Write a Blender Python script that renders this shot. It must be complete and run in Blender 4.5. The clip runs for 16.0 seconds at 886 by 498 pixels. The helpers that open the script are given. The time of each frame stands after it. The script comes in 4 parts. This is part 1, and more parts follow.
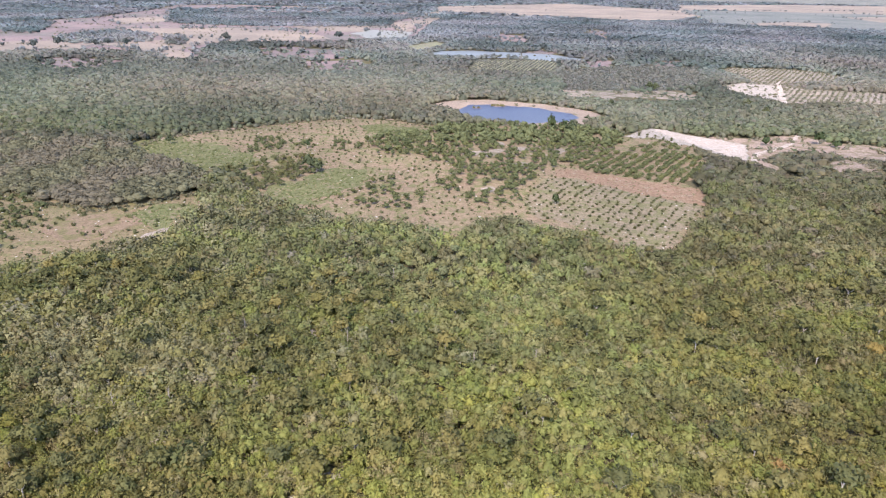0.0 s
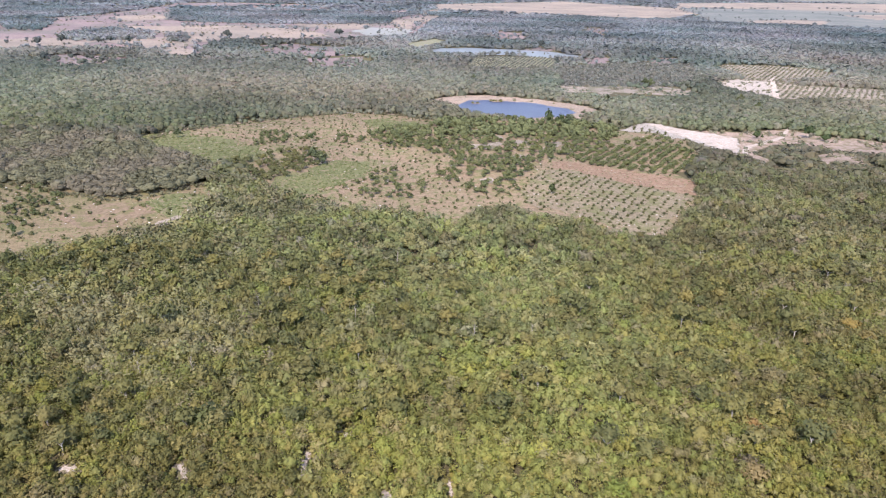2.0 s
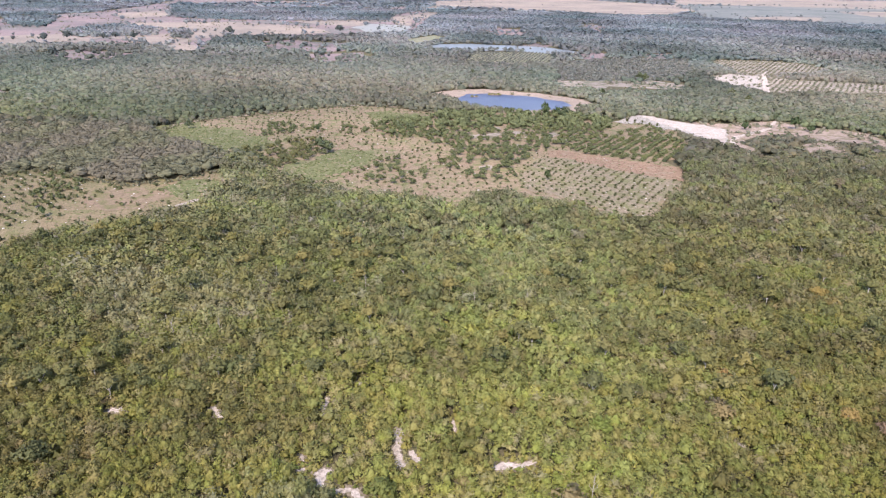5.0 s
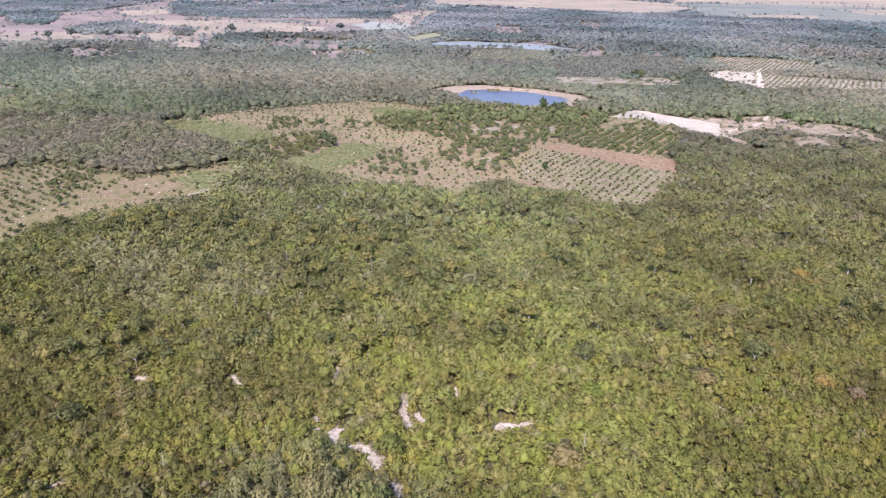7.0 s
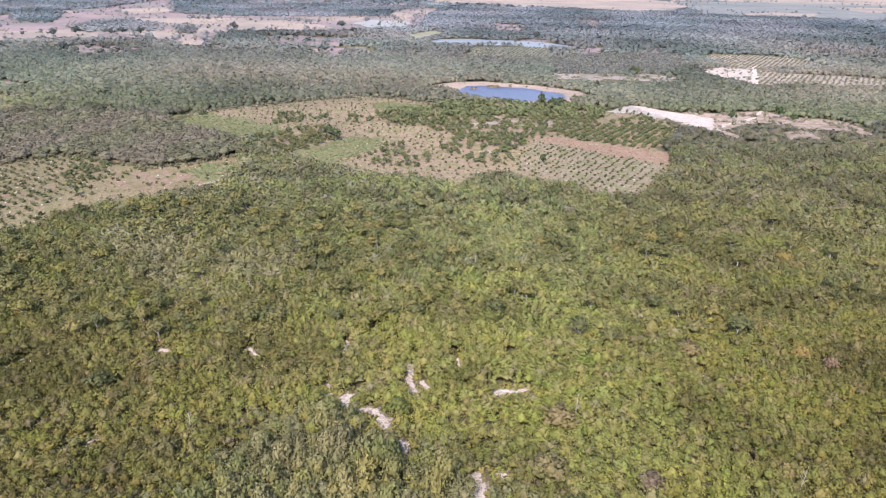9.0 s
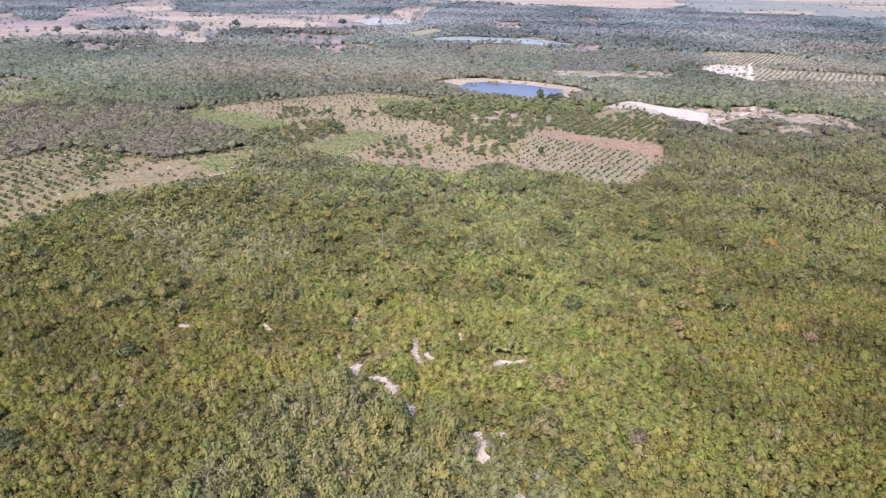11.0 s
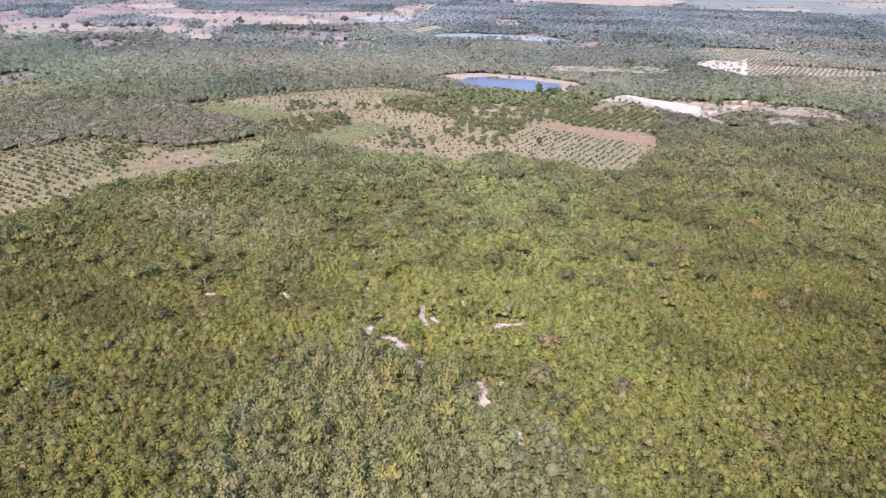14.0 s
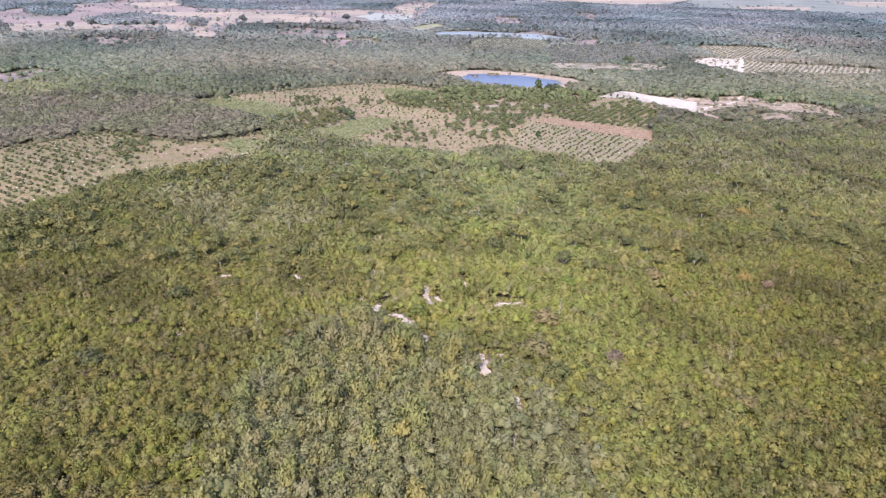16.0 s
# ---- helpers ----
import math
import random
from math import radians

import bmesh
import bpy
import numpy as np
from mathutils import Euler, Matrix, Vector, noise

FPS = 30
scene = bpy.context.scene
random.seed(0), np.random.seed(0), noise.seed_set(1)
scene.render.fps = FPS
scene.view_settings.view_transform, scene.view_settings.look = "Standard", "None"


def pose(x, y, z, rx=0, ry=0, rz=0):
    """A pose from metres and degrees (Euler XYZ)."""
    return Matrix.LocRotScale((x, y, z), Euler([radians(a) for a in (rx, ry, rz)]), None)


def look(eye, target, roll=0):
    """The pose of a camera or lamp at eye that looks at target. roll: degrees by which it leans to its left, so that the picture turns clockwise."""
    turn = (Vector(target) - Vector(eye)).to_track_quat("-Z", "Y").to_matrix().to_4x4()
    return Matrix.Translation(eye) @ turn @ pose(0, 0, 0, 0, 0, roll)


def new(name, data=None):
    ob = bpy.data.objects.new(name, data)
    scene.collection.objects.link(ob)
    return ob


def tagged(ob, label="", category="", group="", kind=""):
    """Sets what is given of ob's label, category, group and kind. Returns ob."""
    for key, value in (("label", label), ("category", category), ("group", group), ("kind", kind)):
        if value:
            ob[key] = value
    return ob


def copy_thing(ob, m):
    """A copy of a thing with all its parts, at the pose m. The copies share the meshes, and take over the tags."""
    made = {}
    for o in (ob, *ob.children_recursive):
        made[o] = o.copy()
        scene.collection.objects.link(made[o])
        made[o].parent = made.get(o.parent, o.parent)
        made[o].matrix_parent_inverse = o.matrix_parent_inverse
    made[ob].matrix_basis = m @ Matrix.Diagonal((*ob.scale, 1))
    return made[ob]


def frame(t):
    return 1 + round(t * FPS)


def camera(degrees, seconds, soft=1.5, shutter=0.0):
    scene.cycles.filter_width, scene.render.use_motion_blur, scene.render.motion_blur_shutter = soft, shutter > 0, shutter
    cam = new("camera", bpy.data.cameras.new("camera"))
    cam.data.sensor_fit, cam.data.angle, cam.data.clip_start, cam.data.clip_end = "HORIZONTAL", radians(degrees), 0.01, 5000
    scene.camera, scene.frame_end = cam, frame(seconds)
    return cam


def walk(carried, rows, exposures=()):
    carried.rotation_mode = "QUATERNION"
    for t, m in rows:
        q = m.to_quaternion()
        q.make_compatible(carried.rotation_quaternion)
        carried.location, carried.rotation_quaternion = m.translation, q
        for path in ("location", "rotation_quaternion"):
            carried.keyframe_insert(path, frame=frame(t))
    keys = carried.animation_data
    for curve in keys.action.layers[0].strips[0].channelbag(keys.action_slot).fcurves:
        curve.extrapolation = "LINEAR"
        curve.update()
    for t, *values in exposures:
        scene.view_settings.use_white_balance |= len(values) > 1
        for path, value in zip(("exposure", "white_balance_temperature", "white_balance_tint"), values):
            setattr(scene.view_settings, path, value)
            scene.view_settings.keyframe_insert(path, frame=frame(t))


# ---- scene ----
# A drone glides backwards, level, over low dry forest with orchards, ponds and far fields beyond.
cam = camera(68.57, 16.0, soft=1.15)


def drone(t):
    """The drone's pose: it backs away at an almost even pace while the lens dips a little."""
    s = t / 16.0
    x, y, z = -6.64 * s - 0.596 * s * s, -107.11 * s + 2.464 * s * s, 100.0 + 0.296 * s - 0.161 * s * s
    pitch, yaw, roll = -22.516 - 1.3 * s + 0.248 * s * s, -1.018 * s + 0.65 * s * s, 1.117 - 0.056 * s
    return pose(x, y, z, 0, 0, yaw) @ pose(0, 0, 0, 90 + pitch, 0, 0) @ pose(0, 0, 0, 0, 0, roll)


walk(cam, [(0.5 * i, drone(0.5 * i)) for i in range(33)], [(0, 1.53, 6590, 21), (4, 1.56, 6560, 22), (8, 1.60, 6510, 23), (12, 1.66, 6440, 24), (16, 1.69, 6370, 24.5)])

# ---- light ----
SUN_EL, SUN_AZ = radians(48), radians(196)
world = bpy.data.worlds.new("sky")
scene.world = world
world.use_nodes = True
wn = world.node_tree
sky = wn.nodes.new("ShaderNodeTexSky")
sky.sky_type, sky.sun_disc = "NISHITA", False
sky.sun_elevation, sky.sun_rotation = SUN_EL, SUN_AZ
sky.air_density, sky.dust_density, sky.ozone_density = 1.0, 0.7, 1.0
wn.nodes["Background"].inputs[1].default_value = 0.15
wn.links.new(sky.outputs[0], wn.nodes["Background"].inputs[0])
sun = new("sun", bpy.data.lights.new("sun", "SUN"))
sun.data.energy, sun.data.angle, sun.data.color = 2.7, radians(0.53), (1.0, 0.93, 0.82)
to_sun = Vector((math.sin(SUN_AZ) * math.cos(SUN_EL), math.cos(SUN_AZ) * math.cos(SUN_EL), math.sin(SUN_EL)))
sun.matrix_world = look(to_sun * 400, (0, 0, 0))


# ---- materials ----
def material(name):
    m = bpy.data.materials.new(name)
    m.use_nodes = True
    return m, m.node_tree.nodes, m.node_tree.links, m.node_tree.nodes["Principled BSDF"]


def noise_node(nodes, links, scale, detail=4.0, rough=0.6, coord="Object"):
    tex = nodes.new("ShaderNodeTexNoise")
    tex.inputs["Scale"].default_value, tex.inputs["Detail"].default_value = scale, detail
    tex.inputs["Roughness"].default_value = rough
    where = nodes.new("ShaderNodeTexCoord")
    links.new(where.outputs[coord], tex.inputs["Vector"])
    return tex.outputs["Fac"]


def ramp(nodes, links, fac, stops):
    r = nodes.new("ShaderNodeValToRGB")
    while len(r.color_ramp.elements) < len(stops):
        r.color_ramp.elements.new(0.5)
    for e, (at, col) in zip(r.color_ramp.elements, stops):
        e.position, e.color = at, (*col, 1)
    links.new(fac, r.inputs[0])
    return r.outputs[0]


def mix(nodes, links, fac, a, b, blend="MIX"):
    m = nodes.new("ShaderNodeMix")
    m.data_type, m.blend_type = "RGBA", blend
    for socket, value in ((m.inputs[0], fac), (m.inputs[6], a), (m.inputs[7], b)):
        if isinstance(value, (int, float)):
            socket.default_value = value
        elif isinstance(value, tuple):
            socket.default_value = (*value, 1)
        else:
            links.new(value, socket)
    return m.outputs[2]


def earth(name, coarse, fine, patch, cover=None, bump=0.3):
    """Bare or grassy ground: broad tone changes, small clods and tufts, and ragged patches of another cover."""
    m, n, l, p = material(name)
    broad = ramp(n, l, noise_node(n, l, 0.035, 6.0, 0.62), [(0.36, coarse[0]), (0.62, coarse[1])])
    small = ramp(n, l, noise_node(n, l, 0.45, 6.0, 0.8), [(0.40, fine[0]), (0.60, fine[1])])
    colour = mix(n, l, 0.6, broad, small)
    if cover:
        where = ramp(n, l, noise_node(n, l, patch, 9.0, 0.75), [(cover[1], (0, 0, 0)), (cover[1] + 0.07, (1, 1, 1))])
        colour = mix(n, l, where, colour, cover[0])
    vast = ramp(n, l, noise_node(n, l, 0.0045, 5.0, 0.65), [(0.38, (0.80, 0.82, 0.83)), (0.5, (1, 1, 1)), (0.62, (1.16, 1.13, 1.10))])
    colour = mix(n, l, 1.0, colour, vast, "MULTIPLY")
    specks = ramp(n, l, noise_node(n, l, 1.6, 3.0, 0.8), [(0.34, (0.62, 0.64, 0.62)), (0.5, (1, 1, 1)), (0.68, (1.25, 1.24, 1.22))])
    colour = mix(n, l, 1.0, colour, specks, "MULTIPLY")
    l.new(colour, p.inputs["Base Color"])
    p.inputs["Roughness"].default_value = 0.95
    p.inputs["Specular IOR Level"].default_value = 0.1
    b = n.new("ShaderNodeBump")
    b.inputs["Strength"].default_value, b.inputs["Distance"].default_value = bump, 0.25
    l.new(noise_node(n, l, 1.7, 5.0, 0.7), b.inputs["Height"])
    l.new(b.outputs[0], p.inputs["Normal"])
    return m


def leafy(name, through_light, spread, single):
    """Leaves: the tree's own tint, a little different in each spray, with a fine leafy grain and light passing through."""
    m, n, l, p = material(name)
    tint = n.new("ShaderNodeAttribute")
    tint.attribute_name = "tint"
    geo = n.new("ShaderNodeNewGeometry")
    info = n.new("ShaderNodeObjectInfo")
    vary = ramp(n, l, geo.outputs["Random Per Island"], [(0.0, (1 - spread,) * 3), (1.0, (1 + spread, 1 + 0.95 * spread, 1 + 0.75 * spread))])
    own = ramp(n, l, info.outputs["Random"], [(0.0, (0.82, 0.86, 0.85)), (0.5, (1.0, 1.0, 1.0)), (1.0, (1.22, 1.14, 1.0))]) if single else (1.0, 1.0, 1.0)
    grain = noise_node(n, l, 5.5, 4.0, 0.8)
    flecks = ramp(n, l, grain, [(0.32, (0.80, 0.82, 0.83)), (0.5, (1.0, 1.0, 1.0)), (0.68, (1.13, 1.125, 1.07))])
    colour = mix(n, l, 1.0, mix(n, l, 1.0, tint.outputs["Color"], vary, "MULTIPLY"), own, "MULTIPLY")
    colour = mix(n, l, 1.0, colour, flecks, "MULTIPLY")
    b = n.new("ShaderNodeBump")
    b.inputs["Strength"].default_value, b.inputs["Distance"].default_value = 0.35, 0.15
    l.new(grain, b.inputs["Height"])
    p.inputs["Roughness"].default_value = 0.65
    p.inputs["Specular IOR Level"].default_value = 0.12
    l.new(colour, p.inputs["Base Color"])
    l.new(b.outputs[0], p.inputs["Normal"])
    tr = n.new("ShaderNodeBsdfTranslucent")
    l.new(colour, tr.inputs[0])
    both = n.new("ShaderNodeMixShader")
    both.inputs[0].default_value = through_light
    l.new(p.outputs[0], both.inputs[1])
    l.new(tr.outputs[0], both.inputs[2])
    l.new(both.outputs[0], n["Material Output"].inputs[0])
    return m


LEAF = leafy("leaves", 0.32, 0.13, True)
STAND_LEAF = leafy("forest_leaves", 0.25, 0.09, False)
FAR_LEAF = leafy("closed_canopy_leaves", 0.42, 0.1, False)
LITTER = earth("forest_floor", ((0.085, 0.074, 0.044), (0.105, 0.094, 0.054)), ((0.070, 0.064, 0.036), (0.122, 0.104, 0.064)), 0.02, ((0.092, 0.088, 0.046), 0.5))
PASTURE = earth("dry_pasture", ((0.218, 0.150, 0.103), (0.170, 0.148, 0.088)), ((0.128, 0.095, 0.060), (0.290, 0.218, 0.154)), 0.13, ((0.130, 0.130, 0.060), 0.50), 0.8)
ROUGH = earth("rough_field_grass", ((0.198, 0.142, 0.090), (0.158, 0.136, 0.074)), ((0.104, 0.086, 0.046), (0.236, 0.188, 0.122)), 0.12, ((0.134, 0.126, 0.060), 0.50), 0.9)
WORN = earth("worn_red_field_soil", ((0.212, 0.142, 0.100), (0.176, 0.136, 0.086)), ((0.112, 0.086, 0.054), (0.236, 0.180, 0.126)), 0.10, ((0.130, 0.118, 0.058), 0.50), 0.9)
RUBBLE = earth("whitish_rubble", ((0.290, 0.258, 0.226), (0.350, 0.318, 0.286)), ((0.200, 0.176, 0.148), (0.390, 0.352, 0.316)), 0.15, ((0.190, 0.172, 0.128), 0.53), 0.9)
PLOT = earth("orchard_soil", ((0.190, 0.142, 0.098), (0.160, 0.134, 0.082)), ((0.112, 0.099, 0.060), (0.258, 0.215, 0.163)), 0.12, ((0.133, 0.129, 0.065), 0.49), 0.8)
REDSOIL = earth("red_soil", ((0.232, 0.142, 0.095), (0.189, 0.125, 0.082)), ((0.129, 0.086, 0.056), (0.292, 0.206, 0.146)), 0.2, ((0.249, 0.202, 0.142), 0.54), 0.9)
GRASS = earth("green_grass", ((0.104, 0.122, 0.048), (0.132, 0.138, 0.060)), ((0.068, 0.080, 0.034), (0.162, 0.158, 0.080)), 0.16, ((0.180, 0.152, 0.098), 0.53), 1.0)
SAND = earth("white_sand", ((0.345, 0.292, 0.250), (0.415, 0.361, 0.316)), ((0.268, 0.220, 0.180), (0.460, 0.406, 0.356)), 0.12, ((0.258, 0.213, 0.159), 0.55), 0.8)
LEAFY_SAND = earth("littered_sand", ((0.190, 0.150, 0.106), (0.232, 0.190, 0.142)), ((0.120, 0.100, 0.062), (0.270, 0.222, 0.170)), 0.5, ((0.120, 0.110, 0.056), 0.5), 0.9)
DIRT = earth("pale_dirt", ((0.249, 0.185, 0.142), (0.292, 0.232, 0.181)), ((0.172, 0.133, 0.099), (0.335, 0.275, 0.219)), 0.10, ((0.155, 0.133, 0.077), 0.51), 0.9)
BANKS = earth("pond_bank", ((0.262, 0.196, 0.152), (0.306, 0.242, 0.192)), ((0.192, 0.146, 0.112), (0.345, 0.280, 0.222)), 0.10, ((0.163, 0.142, 0.086), 0.56), 0.8)
# the straw and pink soils have some blue mixed in for haze
STRAW = earth("straw_field", ((0.246, 0.206, 0.168), (0.224, 0.184, 0.154)), ((0.208, 0.170, 0.138), (0.254, 0.216, 0.178)), 0.012, ((0.222, 0.172, 0.146), 0.57))
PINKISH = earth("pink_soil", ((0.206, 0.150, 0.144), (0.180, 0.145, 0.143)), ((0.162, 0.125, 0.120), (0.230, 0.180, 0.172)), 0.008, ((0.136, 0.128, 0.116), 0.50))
SCRUBBY = earth("scrubby_bare_earth", ((0.262, 0.190, 0.150), (0.306, 0.238, 0.194)), ((0.190, 0.140, 0.106), (0.345, 0.276, 0.226)), 0.11, ((0.170, 0.140, 0.090), 0.49), 0.9)
MEADOW = earth("pale_meadow", ((0.188, 0.194, 0.124), (0.206, 0.206, 0.136)), ((0.142, 0.152, 0.096), (0.240, 0.228, 0.150)), 0.02, ((0.226, 0.196, 0.140), 0.54))
CHALKY = earth("whitish_soil", ((0.226, 0.186, 0.152), (0.280, 0.238, 0.202)), ((0.160, 0.138, 0.104), (0.318, 0.272, 0.232)), 0.08, ((0.150, 0.142, 0.096), 0.49), 0.8)
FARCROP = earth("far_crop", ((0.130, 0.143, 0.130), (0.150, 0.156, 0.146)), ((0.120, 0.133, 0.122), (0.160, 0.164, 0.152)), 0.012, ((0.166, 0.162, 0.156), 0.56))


def water(name, colour, rough=0.12):
    m, n, l, p = material(name)
    p.inputs["Base Color"].default_value = (*colour, 1)
    p.inputs["Roughness"].default_value = rough
    p.inputs["IOR"].default_value = 1.33
    p.inputs["Specular IOR Level"].default_value = 0.10
    b = n.new("ShaderNodeBump")
    b.inputs["Strength"].default_value, b.inputs["Distance"].default_value = 0.5, 0.12
    l.new(noise_node(n, l, 0.8, 3.0), b.inputs["Height"])
    l.new(b.outputs[0], p.inputs["Normal"])
    return m


POND_WATER = water("pond_water", (0.042, 0.050, 0.092), 0.3)
POOL_WATER = water("shallow_pool_water", (0.205, 0.205, 0.180), 0.5)
LAKE_WATER = water("lake_water", (0.15, 0.17, 0.175), 0.4)

BARK, bn, bl, bp = material("bark")
bl.new(ramp(bn, bl, noise_node(bn, bl, 3.0), [(0.3, (0.24, 0.21, 0.17)), (0.7, (0.40, 0.36, 0.31))]), bp.inputs["Base Color"])
bp.inputs["Roughness"].default_value = 0.9
ROCK = earth("pale_stone", ((0.387, 0.361, 0.318), (0.430, 0.404, 0.370)), ((0.327, 0.301, 0.267), (0.473, 0.447, 0.404)), 0.5)


# ---- helpers of this place ----
def inside(poly, x, y):
    """Which of the points lie inside the outline."""
    hit = np.zeros(len(x), bool)
    for (ax, ay), (bx, by) in zip(poly, poly[1:] + poly[:1]):
        if ay != by:
            hit ^= ((ay > y) != (by > y)) & (x < (bx - ax) * (y - ay) / (by - ay) + ax)
    return hit


def grown(poly, d):
    """The outline pushed outwards by about d metres."""
    cx, cy = sum(p[0] for p in poly) / len(poly), sum(p[1] for p in poly) / len(poly)
    return [(x + d * (x - cx) / math.hypot(x - cx, y - cy), y + d * (y - cy) / math.hypot(x - cx, y - cy)) for x, y in poly]


LEVEL = []


def sheet(name, poly, z, mat, label, wobble=2.0, category="ground"):
    """A field or water surface: a thin sheet whose edge wanders a little about the outline."""
    pts = []
    for (ax, ay), (bx, by) in zip(poly, poly[1:] + poly[:1]):
        steps = max(2, int(math.hypot(bx - ax, by - ay) / max(3.0, 2.2 * wobble)))
        for k in range(steps):
            x, y = ax + (bx - ax) * k / steps, ay + (by - ay) * k / steps
            v = noise.noise_vector((x * 0.13, y * 0.13, 7.0)) + noise.noise_vector((x * 0.35 / wobble, y * 0.35 / wobble, 3.0)) * 1.2
            pts.append((x + v.x * wobble * 1.6, y + v.y * wobble * 1.6, z))
    LEVEL.append(z)
    pts = [(x, y, z + 0.002 * len(LEVEL)) for x, y, _ in pts]
    bm = bmesh.new()
    face = bm.faces.new([bm.verts.new(p) for p in pts])
    if face.normal.z < 0:
        face.normal_flip()
    bm.normal_update()
    if face.normal.z < 0:
        face.normal_flip()
    bmesh.ops.triangulate(bm, faces=[face])
    me = bpy.data.meshes.new(name)
    bm.to_mesh(me)
    bm.free()
    me.materials.append(mat)
    return tagged(new(name, me), label, category, kind="structure")


def fast_mesh(name, verts, tris, tints, mat, normals=None):
    """A mesh straight from arrays, with a tint and, for foliage, a soft normal for each vertex."""
    me = bpy.data.meshes.new(name)
    me.vertices.add(len(verts))
    me.vertices.foreach_set("co", np.asarray(verts, np.float32).ravel())
    me.loops.add(3 * len(tris))
    me.loops.foreach_set("vertex_index", np.asarray(tris, np.int32).ravel())
    me.polygons.add(len(tris))
    me.polygons.foreach_set("loop_start", np.arange(0, 3 * len(tris), 3, dtype=np.int32))
    me.polygons.foreach_set("loop_total", np.full(len(tris), 3, np.int32))
    if tints is not None:
        a = me.color_attributes.new("tint", "FLOAT_COLOR", "POINT")
        a.data.foreach_set("color", np.hstack([tints, np.ones((len(tints), 1))]).astype(np.float32).ravel())
    if normals is not None:
        a = me.attributes.new("custom_normal", "FLOAT_VECTOR", "POINT")
        a.data.foreach_set("vector", np.asarray(normals, np.float32).ravel())
    me.polygons.foreach_set("use_smooth", np.ones(len(tris), bool))
    me.update(calc_edges=True)
    me.materials.append(mat)
    return me


PHI = (1 + 5 ** 0.5) / 2
ICO = np.array([(-1, PHI, 0), (1, PHI, 0), (-1, -PHI, 0), (1, -PHI, 0), (0, -1, PHI), (0, 1, PHI), (0, -1, -PHI), (0, 1, -PHI), (PHI, 0, -1), (PHI, 0, 1), (-PHI, 0, -1), (-PHI, 0, 1)]) / math.hypot(1, PHI)
ICO_TRIS = np.array([(0, 11, 5), (0, 5, 1), (0, 1, 7), (0, 7, 10), (0, 10, 11), (1, 5, 9), (5, 11, 4), (11, 10, 2), (10, 7, 6), (7, 1, 8), (3, 9, 4), (3, 4, 2), (3, 2, 6), (3, 6, 8), (3, 8, 9), (4, 9, 5), (2, 4, 11), (6, 2, 10), (8, 6, 7), (9, 8, 1)])
OCTA = np.array([(1, 0, 0), (-1, 0, 0), (0, 1, 0), (0, -1, 0), (0, 0, 1), (0, 0, -1)], float)
OCTA_TRIS = np.array([(0, 2, 4), (2, 1, 4), (1, 3, 4), (3, 0, 4), (2, 0, 5), (1, 2, 5), (3, 1, 5), (0, 3, 5)])


def crown(rng, lumps, sprays, size, wide=1.0, tall=0.75, core=1, loose=0.6, lift=0.0, full=(0.5, 0.8), own=0.7, reach=0.8, puff=1.0, whole=0.35):
    """A crown of unit radius about its middle: a rough core and a dome of uneven lumps, each a ball of small leaf sprays."""
    spots = []
    for k in range(lumps):
        a = 2.4 * k + rng.uniform(-0.4, 0.4)
        r = reach * math.sqrt((k + rng.uniform(0, 0.7)) / lumps)
        spots.append((np.array([r * math.cos(a) * wide, r * math.sin(a) * wide, tall * (0.5 - 0.85 * r * r + rng.uniform(-0.25, 0.25))]), puff * rng.uniform(0.22, 0.46)))
    body, faces = (ICO, ICO_TRIS) if core == 1 else (OCTA, OCTA_TRIS)
    verts, tris, normals = [body * rng.uniform(*full, (len(body), 1)) * np.array([wide, wide, tall])], [faces], [body]
    o = len(body)
    for k in range(sprays):
        c, r = spots[k % lumps]
        d = rng.normal(size=3)
        d[2] = abs(d[2]) * 1.1 - 0.25
        d /= np.linalg.norm(d)
        nrm = d + rng.normal(size=3) * loose + np.array([0, 0, 0.15])
        nrm /= np.linalg.norm(nrm)
        u = np.cross(nrm, rng.normal(size=3))
        u /= np.linalg.norm(u)
        v = np.cross(nrm, u)
        p, s = c + d * r * rng.uniform(0.55, 1.45), size * rng.uniform(0.55, 1.5)
        verts.append(np.array([p + u * s, p - u * s * rng.uniform(0.2, 0.9) + v * s * 0.9, p - u * s * rng.uniform(0.2, 0.8) - v * s * 0.9]))
        tris.append(np.array([(0, 1, 2)]) + o)
        soft_way = own * nrm + (1.1 - own) * d * (1.2 - 0.6 * whole) + whole * p
        normals.append(np.tile(soft_way / np.linalg.norm(soft_way), (3, 1)))
        o += 3
    up = np.vstack(normals) * (1 - 0.5 * lift) + np.array([0, 0, lift])
    return np.vstack(verts), np.vstack(tris), up / np.linalg.norm(up, axis=1)[:, None]


def clump(rng):
    """A far tree: a rough low body with a few large sprays."""
    return crown(rng, 2, 5, 0.6, core=0, loose=0.3, lift=1.2, full=(0.6, 0.95))


